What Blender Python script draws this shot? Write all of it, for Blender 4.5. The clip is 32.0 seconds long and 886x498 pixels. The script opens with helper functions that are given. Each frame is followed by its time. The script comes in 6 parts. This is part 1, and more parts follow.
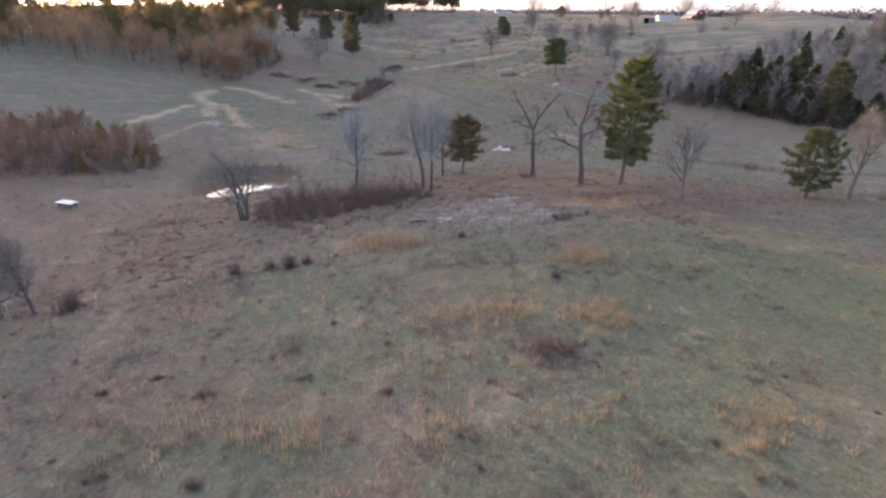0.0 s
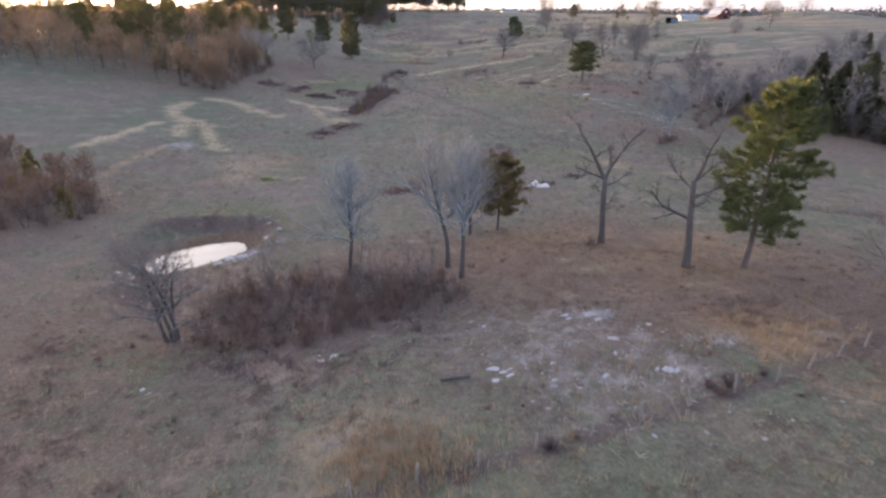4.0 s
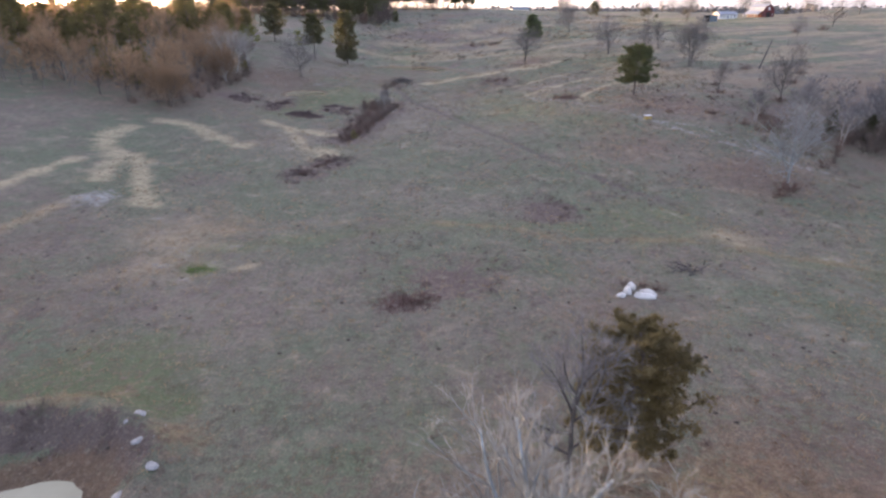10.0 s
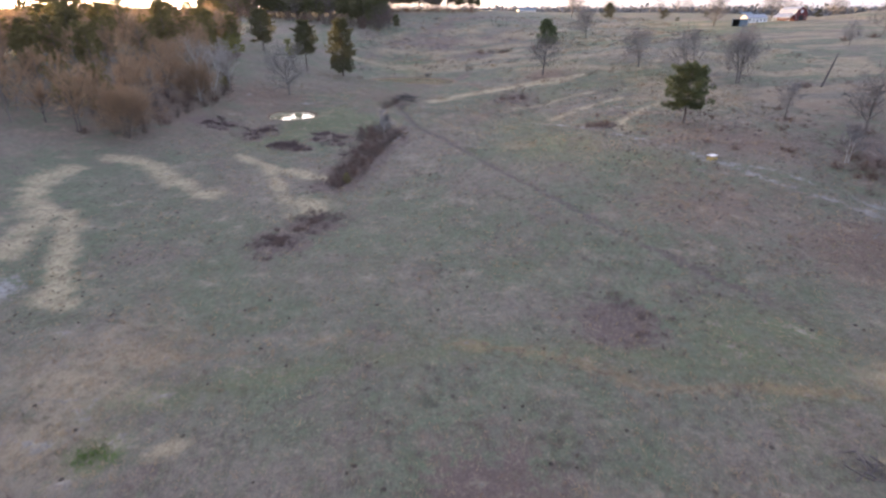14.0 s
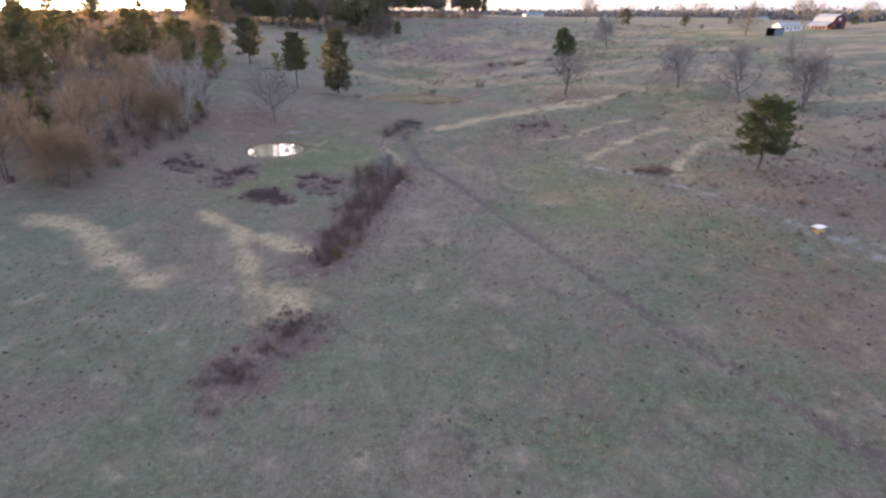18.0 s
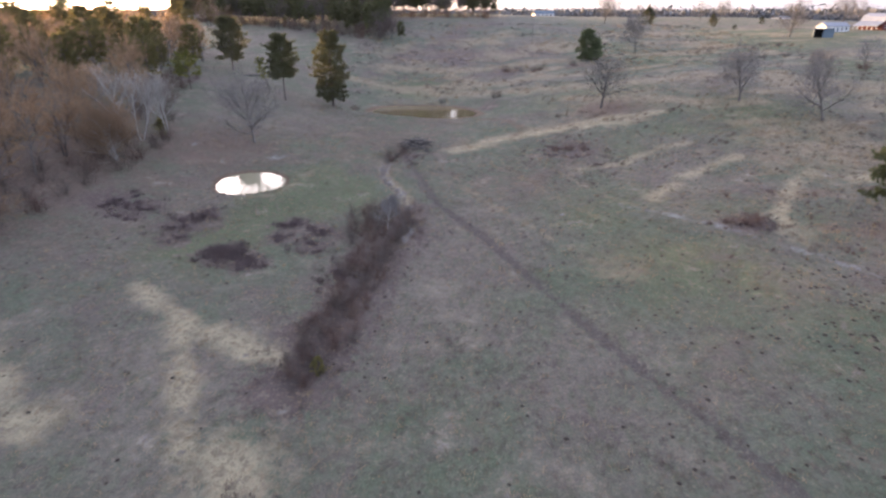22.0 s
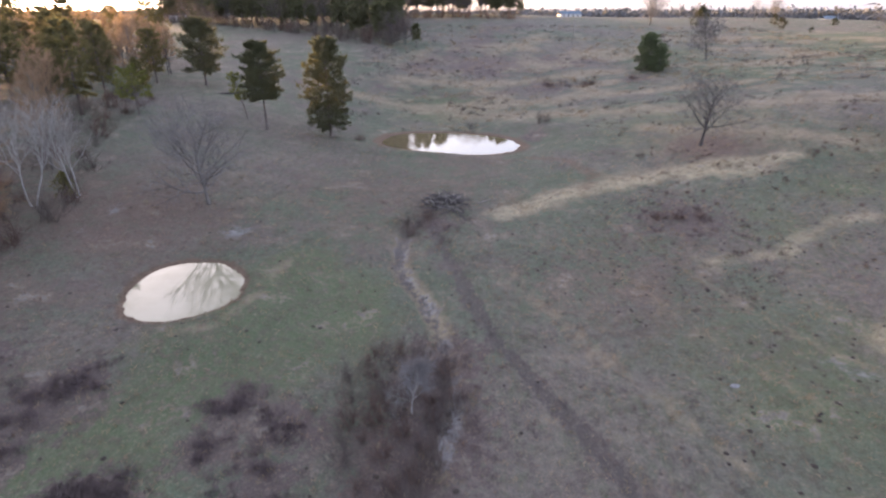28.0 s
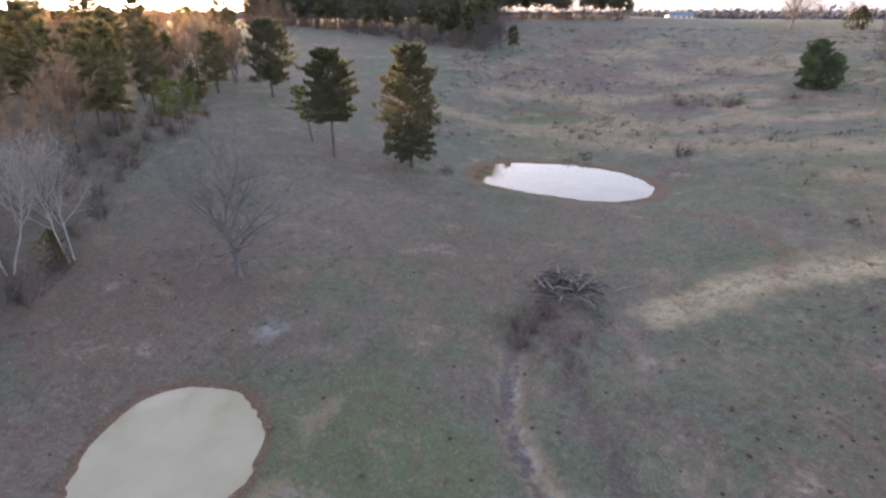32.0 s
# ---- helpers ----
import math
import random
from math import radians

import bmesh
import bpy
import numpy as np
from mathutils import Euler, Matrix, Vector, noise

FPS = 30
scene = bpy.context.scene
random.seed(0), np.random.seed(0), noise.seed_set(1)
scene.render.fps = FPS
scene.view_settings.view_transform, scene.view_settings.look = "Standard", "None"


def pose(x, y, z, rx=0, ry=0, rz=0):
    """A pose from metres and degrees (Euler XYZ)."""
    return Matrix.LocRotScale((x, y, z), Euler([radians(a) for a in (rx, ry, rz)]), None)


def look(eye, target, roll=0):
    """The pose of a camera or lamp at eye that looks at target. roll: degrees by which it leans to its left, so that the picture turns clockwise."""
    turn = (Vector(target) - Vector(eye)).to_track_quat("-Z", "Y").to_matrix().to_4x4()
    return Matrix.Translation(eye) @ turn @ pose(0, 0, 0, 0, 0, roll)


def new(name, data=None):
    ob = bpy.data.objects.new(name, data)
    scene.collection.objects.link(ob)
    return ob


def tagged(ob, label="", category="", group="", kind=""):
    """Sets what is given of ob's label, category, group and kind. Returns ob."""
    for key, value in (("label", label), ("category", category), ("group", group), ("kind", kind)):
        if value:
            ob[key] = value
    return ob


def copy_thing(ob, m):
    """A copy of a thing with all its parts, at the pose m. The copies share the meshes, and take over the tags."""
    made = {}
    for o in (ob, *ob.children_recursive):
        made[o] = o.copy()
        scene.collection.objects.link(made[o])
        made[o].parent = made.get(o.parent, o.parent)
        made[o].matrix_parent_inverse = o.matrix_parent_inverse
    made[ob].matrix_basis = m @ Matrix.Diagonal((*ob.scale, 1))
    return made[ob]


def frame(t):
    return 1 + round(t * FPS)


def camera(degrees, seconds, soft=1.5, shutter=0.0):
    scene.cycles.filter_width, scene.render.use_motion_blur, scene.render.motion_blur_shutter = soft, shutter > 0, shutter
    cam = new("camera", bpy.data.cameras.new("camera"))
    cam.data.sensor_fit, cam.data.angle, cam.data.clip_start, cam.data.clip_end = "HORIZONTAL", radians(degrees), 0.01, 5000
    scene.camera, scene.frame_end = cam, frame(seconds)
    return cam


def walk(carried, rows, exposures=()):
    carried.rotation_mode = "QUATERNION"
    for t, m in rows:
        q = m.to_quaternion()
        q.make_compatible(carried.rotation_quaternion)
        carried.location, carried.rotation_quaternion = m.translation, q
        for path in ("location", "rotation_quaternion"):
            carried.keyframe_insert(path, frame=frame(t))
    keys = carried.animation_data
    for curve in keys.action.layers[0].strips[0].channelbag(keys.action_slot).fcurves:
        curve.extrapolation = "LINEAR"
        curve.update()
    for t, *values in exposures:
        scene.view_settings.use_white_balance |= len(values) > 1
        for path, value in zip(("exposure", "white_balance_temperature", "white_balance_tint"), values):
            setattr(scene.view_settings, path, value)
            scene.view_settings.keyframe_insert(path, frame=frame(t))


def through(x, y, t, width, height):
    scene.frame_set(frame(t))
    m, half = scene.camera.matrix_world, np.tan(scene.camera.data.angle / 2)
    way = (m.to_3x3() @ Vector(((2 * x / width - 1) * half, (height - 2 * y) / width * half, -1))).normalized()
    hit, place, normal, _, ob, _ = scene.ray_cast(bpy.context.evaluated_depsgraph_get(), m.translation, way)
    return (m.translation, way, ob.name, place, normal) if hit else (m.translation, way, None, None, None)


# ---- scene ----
cam = camera(78.8, 32.0, soft=2.4, shutter=0.5)
METRES, EYE, TILT, LEAN, TURN = 240.0, 34.06, 2.7, -1.3, 0.0
ROWS = [
    (0.0, 0.0, 0.0, 0.0, -0.48, -26.17, 0.98),
    (0.5, -0.0016, 0.0152, -0.0007, -0.47, -26.2, 1.0),
    (1.0, -0.0032, 0.0305, -0.0013, -0.46, -26.21, 1.02),
    (1.5, -0.0048, 0.046, -0.0021, -0.47, -26.22, 1.08),
    (2.0, -0.0064, 0.0614, -0.0028, -0.44, -26.2, 1.09),
    (2.5, -0.0083, 0.0767, -0.0036, -0.43, -26.19, 1.09),
    (4.5, -0.0156, 0.1382, -0.0063, -0.4, -26.18, 1.15),
    (5.0, -0.017, 0.1537, -0.0072, -0.38, -26.19, 1.17),
    (5.5, -0.0184, 0.1689, -0.0079, -0.39, -26.21, 1.16),
    (6.0, -0.0196, 0.1841, -0.0089, -0.38, -26.22, 1.21),
    (6.5, -0.0207, 0.1992, -0.0098, -0.33, -26.22, 1.2),
    (7.0, -0.0216, 0.2142, -0.0108, -0.3, -26.23, 1.2),
    (7.5, -0.0226, 0.2291, -0.0119, -0.28, -26.22, 1.22),
    (8.0, -0.0235, 0.2439, -0.0127, -0.25, -26.22, 1.27),
    (8.5, -0.0247, 0.2588, -0.0135, -0.23, -26.21, 1.24),
    (9.0, -0.0258, 0.2736, -0.0142, -0.22, -26.21, 1.26),
    (9.5, -0.0271, 0.2885, -0.0151, -0.21, -26.24, 1.25),
    (10.0, -0.0283, 0.3033, -0.016, -0.21, -26.25, 1.29),
    (10.5, -0.0297, 0.3182, -0.0167, -0.2, -26.27, 1.28),
    (11.0, -0.0313, 0.3333, -0.0177, -0.2, -26.29, 1.3),
    (11.5, -0.0328, 0.3484, -0.0184, -0.21, -26.28, 1.28),
    (12.0, -0.0344, 0.3634, -0.0191, -0.2, -26.3, 1.29),
    (12.5, -0.0359, 0.3785, -0.0198, -0.19, -26.32, 1.29),
    (13.0, -0.0371, 0.3935, -0.0196, -0.18, -26.34, 1.31),
    (13.5, -0.0379, 0.4089, -0.0152, -0.2, -26.4, 1.39),
    (14.0, -0.0391, 0.425, -0.0085, -0.21, -26.44, 1.39),
    (14.5, -0.0404, 0.4412, -0.0015, -0.23, -26.48, 1.41),
    (15.0, -0.042, 0.4565, 0.0027, -0.27, -26.49, 1.4),
    (15.5, -0.0434, 0.4714, 0.0031, -0.28, -26.53, 1.43),
    (17.5, -0.0499, 0.5318, 0.0009, -0.25, -26.43, 1.33),
    (18.0, -0.0512, 0.5471, 0.0, -0.23, -26.42, 1.32),
    (18.5, -0.0529, 0.5625, -0.0007, -0.21, -26.44, 1.32),
    (19.0, -0.0549, 0.5782, -0.0017, -0.21, -26.42, 1.3),
    (19.5, -0.0567, 0.5939, -0.0026, -0.2, -26.41, 1.33),
    (20.0, -0.0584, 0.6097, -0.0036, -0.18, -26.41, 1.31),
    (20.5, -0.06, 0.6253, -0.0046, -0.14, -26.41, 1.32),
    (21.0, -0.0617, 0.6409, -0.0055, -0.14, -26.41, 1.31),
    (21.5, -0.0632, 0.6562, -0.0065, -0.12, -26.41, 1.32),
    (22.0, -0.0649, 0.6716, -0.0073, -0.13, -26.43, 1.32),
    (22.5, -0.0665, 0.6871, -0.0079, -0.1, -26.43, 1.32),
    (23.0, -0.0684, 0.7028, -0.0088, -0.09, -26.41, 1.34),
    (23.5, -0.0704, 0.7186, -0.0097, -0.1, -26.4, 1.34),
    (24.0, -0.0725, 0.7344, -0.0103, -0.12, -26.41, 1.36),
    (24.5, -0.0746, 0.7503, -0.011, -0.13, -26.41, 1.4),
    (25.0, -0.0768, 0.7663, -0.0119, -0.14, -26.39, 1.41),
    (25.5, -0.079, 0.7824, -0.0127, -0.14, -26.37, 1.41),
    (27.5, -0.0868, 0.8463, -0.0158, 0.08, -26.39, 1.44),
    (28.0, -0.089, 0.8621, -0.0166, 0.75, -26.35, 1.42),
    (28.5, -0.0913, 0.8781, -0.0173, 1.91, -26.32, 1.49),
    (29.0, -0.0941, 0.894, -0.018, 3.78, -26.25, 1.52),
    (29.5, -0.0973, 0.9098, -0.0188, 5.94, -26.15, 1.59),
    (30.0, -0.1004, 0.9254, -0.0196, 7.63, -26.09, 1.66),
    (30.5, -0.104, 0.9407, -0.0202, 8.31, -26.06, 1.7),
    (31.0, -0.1082, 0.956, -0.0208, 8.64, -26.06, 1.68),
    (31.5, -0.1127, 0.9714, -0.0216, 8.83, -26.05, 1.7),
    (32.0, -0.1172, 0.9868, -0.0223, 8.98, -26.02, 1.75),
]
walk(cam, [(t, pose(0, 0, EYE, TILT, LEAN, TURN) @ pose(METRES * x, METRES * y, METRES * z, 90 + pitch, roll, yaw)) for t, x, y, z, yaw, pitch, roll in ROWS],
     exposures=[(0.0, 2.14, 5920, 25), (5.0, 2.13, 5920, 25), (10.0, 2.24, 5920, 25), (32.0, 2.27, 5920, 25)])

# ---- world and sun ----
SUN_AZ, SUN_EL = -36.0, 3.4
world = bpy.data.worlds.new("evening_sky")
scene.world = world
world.use_nodes = True
wn = world.node_tree
sky = wn.nodes.new("ShaderNodeTexSky")
sky.sky_type = "NISHITA"
sky.sun_disc = False
sky.sun_elevation = radians(SUN_EL)
sky.sun_rotation = radians(SUN_AZ)
sky.altitude = 200
sky.air_density, sky.dust_density, sky.ozone_density = 0.7, 2.6, 1.0
wn.nodes["Background"].inputs["Strength"].default_value = 0.15
veil = wn.nodes.new("ShaderNodeMix")  # thin even cloud over the whole sky
veil.data_type, veil.blend_type = "RGBA", "ADD"
veil.inputs[0].default_value = 1.0
veil.inputs[7].default_value = (0.98, 0.97, 1.03, 1)
thin = wn.nodes.new("ShaderNodeVectorMath")
thin.operation = "SCALE"
thin.inputs[3].default_value = 1.1
pale_sky = wn.nodes.new("ShaderNodeHueSaturation")
pale_sky.inputs["Saturation"].default_value = 0.75
wn.links.new(sky.outputs[0], pale_sky.inputs["Color"])
wn.links.new(pale_sky.outputs[0], thin.inputs[0])
wn.links.new(thin.outputs[0], veil.inputs[6])
wn.links.new(veil.outputs[2], wn.nodes["Background"].inputs["Color"])
sun_data = bpy.data.lights.new("sun", "SUN")
sun_data.energy, sun_data.angle, sun_data.color = 5.0, radians(3.0), (1.0, 0.6, 0.2)
sun = new("sun", sun_data)
sun.matrix_world = look((0, 0, 0), (-math.sin(radians(SUN_AZ)), -math.cos(radians(SUN_AZ)), -math.tan(radians(SUN_EL))))

# ---- materials ----


class Nodes:
    """A small wrapper to write node materials in few lines."""

    def __init__(self, name, rough=0.9, metal=0.0):
        self.mat = bpy.data.materials.new(name)
        self.mat.use_nodes = True
        self.t = self.mat.node_tree
        self.bsdf = self.t.nodes["Principled BSDF"]
        self.bsdf.inputs["Roughness"].default_value = rough
        self.bsdf.inputs["Metallic"].default_value = metal
        self.bsdf.inputs["Specular IOR Level"].default_value = 0.25
        self.coord = None

    def add(self, kind, operation="", blend_type="", data_type="", attribute_name="", **values):
        n = self.t.nodes.new(kind)
        if data_type:
            n.data_type = data_type
        if operation:
            n.operation = operation
        if blend_type:
            n.blend_type = blend_type
        if attribute_name:
            n.attribute_name = attribute_name
        for k, v in values.items():
            n.inputs[k.replace("_", " ")].default_value = v
        return n

    def link(self, a, b):
        self.t.links.new(a, b)

    def where(self):
        if self.coord is None:
            self.coord = self.t.nodes.new("ShaderNodeTexCoord")
        return self.coord.outputs["Object"]

    def noise(self, scale, detail=4.0, rough=0.6, stretch=None):
        n = self.add("ShaderNodeTexNoise", Scale=scale, Detail=detail, Roughness=rough)
        src = self.where()
        if stretch:
            m = self.add("ShaderNodeMapping", Scale=stretch)
            self.link(src, m.inputs["Vector"])
            src = m.outputs[0]
        self.link(src, n.inputs["Vector"])
        return n.outputs["Fac"]

    def step(self, fac, lo, hi):
        n = self.add("ShaderNodeMapRange", From_Min=lo, From_Max=hi)
        self.link(fac, n.inputs["Value"])
        return n.outputs["Result"]

    def maths(self, op, a, b):
        n = self.add("ShaderNodeMath", operation=op)
        for i, v in enumerate((a, b)):
            if isinstance(v, (int, float)):
                n.inputs[i].default_value = v
            else:
                self.link(v, n.inputs[i])
        return n.outputs[0]

    def mix(self, fac, a, b, blend="MIX"):
        n = self.add("ShaderNodeMix", data_type="RGBA", blend_type=blend)
        for key, v in ((0, fac), (6, a), (7, b)):
            if isinstance(v, (int, float)):
                n.inputs[key].default_value = v
            elif isinstance(v, tuple):
                n.inputs[key].default_value = (*v, 1)
            else:
                self.link(v, n.inputs[key])
        return n.outputs[2]

    def attr(self, name):
        return self.add("ShaderNodeAttribute", attribute_name=name).outputs["Fac"]

    def colour(self, c):
        if isinstance(c, tuple):
            self.bsdf.inputs["Base Color"].default_value = (*c, 1)
        else:
            self.link(c, self.bsdf.inputs["Base Color"])

    def bump(self, fac, strength, distance):
        n = self.add("ShaderNodeBump", Strength=strength, Distance=distance)
        self.link(fac, n.inputs["Height"])
        self.link(n.outputs[0], self.bsdf.inputs["Normal"])

    def glow_through(self, amount, c):
        """Thin leaves and twigs: part of the light passes through."""
        tr = self.add("ShaderNodeBsdfTranslucent")
        if isinstance(c, tuple):
            tr.inputs["Color"].default_value = (*c, 1)
        else:
            self.link(c, tr.inputs["Color"])
        m = self.add("ShaderNodeMixShader")
        m.inputs[0].default_value = amount
        self.link(self.bsdf.outputs[0], m.inputs[1])
        self.link(tr.outputs[0], m.inputs[2])
        self.link(m.outputs[0], self.t.nodes["Material Output"].inputs["Surface"])


def plain(name, c1, c2, scale=2.0, rough=0.85, bump=0.3, dist=0.02, metal=0.0, stretch=None, fine=None):
    m = Nodes(name, rough, metal)
    a = m.noise(scale, 5, 0.65, stretch)
    c = m.mix(m.step(a, 0.3, 0.7), c1, c2)
    b = m.noise(fine or scale * 9, 3, 0.6, stretch)
    c = m.mix(m.step(b, 0.35, 0.75), c, m.mix(0.5, c, (0.02, 0.02, 0.02)))
    m.colour(c)
    m.bump(b, bump, dist)
    return m.mat


def leafy(name, c1, c2, c3, through=0.3, rough=0.7):
    m = Nodes(name, rough)
    g = m.t.nodes.new("ShaderNodeNewGeometry")
    o = m.t.nodes.new("ShaderNodeObjectInfo")
    c = m.mix(g.outputs["Random Per Island"], c1, c2)
    big = m.noise(0.35, 3)
    c = m.mix(m.step(big, 0.35, 0.7), c, c3)
    dull = m.mix(0.45, c, (0.13, 0.1, 0.07))
    c = m.mix(m.maths("MULTIPLY", o.outputs["Random"], 0.7), c, dull)
    m.colour(c)
    m.glow_through(through, c)
    return m.mat


BARK = plain("bark_grey", (0.13, 0.115, 0.1), (0.24, 0.22, 0.2), 1.2, 0.95, 0.7, 0.03, stretch=(1, 1, 0.25), fine=9)
BARK_DARK = plain("bark_dark", (0.075, 0.068, 0.062), (0.15, 0.135, 0.125), 1.0, 0.95, 0.7, 0.03, stretch=(1, 1, 0.25), fine=9)
BARK_PALE = plain("bark_pale", (0.36, 0.34, 0.31), (0.5, 0.48, 0.45), 1.2, 0.9, 0.4, 0.02, stretch=(1, 1, 0.3), fine=8)
BARK_LICHEN = plain("bark_lichen", (0.21, 0.24, 0.25), (0.37, 0.41, 0.42), 2.5, 0.95, 0.6, 0.03, stretch=(1, 1, 0.3), fine=9)
BARK_PINE = plain("bark_pine", (0.13, 0.1, 0.085), (0.23, 0.195, 0.17), 1.4, 0.95, 0.8, 0.04, stretch=(1, 1, 0.3), fine=7)
TWIG = leafy("twigs_grey", (0.17, 0.17, 0.175), (0.27, 0.27, 0.275), (0.16, 0.15, 0.145), 0.25)
TWIG_PALE = leafy("twigs_pale", (0.22, 0.25, 0.255), (0.34, 0.37, 0.375), (0.2, 0.215, 0.215), 0.2)
TWIG_WHITE = leafy("twigs_white", (0.36, 0.34, 0.31), (0.5, 0.475, 0.44), (0.3, 0.28, 0.25), 0.2)
TWIG_HAZE = leafy("twigs_far", (0.17, 0.165, 0.165), (0.25, 0.24, 0.235), (0.15, 0.145, 0.14), 0.25)
# bluish grey of distance haze is put into this twig colour
TWIG_FAR = leafy("twigs_distance_haze", (0.11, 0.12, 0.13), (0.16, 0.17, 0.18), (0.1, 0.11, 0.12), 0.05)
TWIG_DARK = leafy("twigs_dark", (0.1, 0.085, 0.075), (0.17, 0.145, 0.13), (0.1, 0.08, 0.07), 0.25)
# brown twigs, gilded and lightened in colour for the low sun's glow
TWIG_WARM = leafy("twigs_brown_sunglow", (0.27, 0.19, 0.12), (0.4, 0.29, 0.18), (0.3, 0.2, 0.12), 0.62)
TWIG_BRUSH = leafy("twigs_brush", (0.17, 0.115, 0.085), (0.27, 0.185, 0.135), (0.19, 0.12, 0.085), 0.45)
TWIG_MAROON = leafy("twigs_maroon", (0.14, 0.085, 0.075), (0.2, 0.125, 0.11), (0.12, 0.08, 0.07), 0.3)
TWIG_RED = leafy("twigs_red", (0.13, 0.08, 0.065), (0.2, 0.14, 0.115), (0.11, 0.08, 0.07), 0.3)
NEEDLE = leafy("pine_needles", (0.115, 0.125, 0.06), (0.19, 0.19, 0.095), (0.095, 0.1, 0.05), 0.48)
NEEDLE_BRIGHT = leafy("pine_needles_fresh", (0.09, 0.125, 0.05), (0.16, 0.18, 0.075), (0.07, 0.09, 0.038), 0.38)
NEEDLE_LIGHT = leafy("pine_needles_light", (0.12, 0.155, 0.05), (0.2, 0.22, 0.08), (0.09, 0.115, 0.04), 0.42)
# olive needles, their colour lightened to carry the sunlit haze
NEEDLE_OLIVE = leafy("pine_needles_olive_hazed", (0.17, 0.165, 0.065), (0.26, 0.23, 0.09), (0.14, 0.125, 0.055), 0.55)
GRASS_FRESH = leafy("fresh_grass", (0.1, 0.2, 0.04), (0.16, 0.28, 0.06), (0.09, 0.16, 0.04), 0.4)
NEEDLE_YELLOW = leafy("pine_needles_yellow", (0.16, 0.18, 0.04), (0.25, 0.24, 0.06), (0.13, 0.14, 0.035), 0.4)
NEEDLE_FRESH = leafy("young_pine_needles", (0.15, 0.21, 0.1), (0.25, 0.3, 0.14), (0.12, 0.165, 0.085), 0.42)
CEDAR = leafy("cedar_foliage", (0.055, 0.07, 0.038), (0.1, 0.11, 0.055), (0.075, 0.07, 0.042), 0.32)
CEDAR_RUST = leafy("cedar_foliage_rust", (0.2, 0.155, 0.055), (0.29, 0.21, 0.075), (0.15, 0.13, 0.055), 0.4)
GRASS_TAN = leafy("dry_grass", (0.33, 0.25, 0.14), (0.46, 0.37, 0.23), (0.28, 0.2, 0.13), 0.3)
GRASS_STALK = leafy("grass_stalks", (0.38, 0.285, 0.175), (0.5, 0.39, 0.26), (0.33, 0.24, 0.15), 0.35)
GRASS_DULL = leafy("dull_grass", (0.17, 0.165, 0.105), (0.24, 0.21, 0.15), (0.15, 0.155, 0.09), 0.3)
GRASS_RUST = leafy("rusty_grass", (0.2, 0.12, 0.065), (0.3, 0.2, 0.11), (0.16, 0.1, 0.065), 0.3)
WEED_DARK = leafy("dead_weeds", (0.115, 0.087, 0.085), (0.17, 0.13, 0.125), (0.1, 0.08, 0.08), 0.25)
WEED_PALE = leafy("bleached_weeds", (0.4, 0.4, 0.38), (0.55, 0.55, 0.53), (0.33, 0.32, 0.29), 0.2)
DUNG = plain("dung", (0.035, 0.028, 0.02), (0.06, 0.048, 0.035), 6, 0.8, 0.5, 0.02)
ROCK = plain("pale_rock", (0.5, 0.49, 0.46), (0.68, 0.67, 0.64), 1.3, 0.85, 0.6, 0.05)
ROCK_BLUE = plain("bluish_rock", (0.33, 0.345, 0.36), (0.48, 0.495, 0.51), 1.3, 0.85, 0.6, 0.05)
ROCK_GREY = plain("grey_rock", (0.26, 0.26, 0.255), (0.38, 0.38, 0.375), 1.3, 0.85, 0.6, 0.05)
WOOD_GREY = plain("weathered_wood", (0.2, 0.18, 0.155), (0.32, 0.295, 0.26), 3, 0.9, 0.5, 0.02, stretch=(1, 1, 0.2))
WOOD_DARK = plain("dark_dead_wood", (0.07, 0.06, 0.055), (0.15, 0.135, 0.125), 2, 0.95, 0.5, 0.02)
WIRE = plain("fence_wire", (0.16, 0.15, 0.14), (0.24, 0.22, 0.2), 3, 0.55, 0.1, 0.005, metal=0.7)
RED = plain("barn_red_boards", (0.11, 0.03, 0.03), (0.16, 0.05, 0.047), 0.8, 0.8, 0.3, 0.02, stretch=(3, 3, 0.2))
TIN = plain("roof_tin", (0.24, 0.26, 0.29), (0.32, 0.34, 0.38), 0.5, 0.45, 0.2, 0.01, metal=0.3, stretch=(1, 1, 0.3))
WHITE = plain("white_siding", (0.72, 0.72, 0.71), (0.8, 0.8, 0.79), 0.7, 0.7, 0.15, 0.01, stretch=(0.2, 0.2, 4))
BLUE_TIN = plain("blue_grey_tin", (0.14, 0.19, 0.24), (0.19, 0.25, 0.3), 0.6, 0.8, 0.2, 0.01, metal=0.2)
SHINGLE = plain("grey_shingle", (0.2, 0.2, 0.21), (0.28, 0.28, 0.29), 1.5, 0.9, 0.4, 0.02)
# near-black colour that stands for the shade inside doorway and bay
SHADE_IN = plain("interior_shade", (0.02, 0.02, 0.02), (0.035, 0.033, 0.03), 1, 0.9, 0.2, 0.01)
PANE = plain("window_pane", (0.03, 0.035, 0.04), (0.05, 0.055, 0.06), 0.5, 0.1, 0.02, 0.002)
YELLOW = plain("yellow_board", (0.5, 0.36, 0.1), (0.6, 0.45, 0.16), 2, 0.7, 0.2, 0.01)


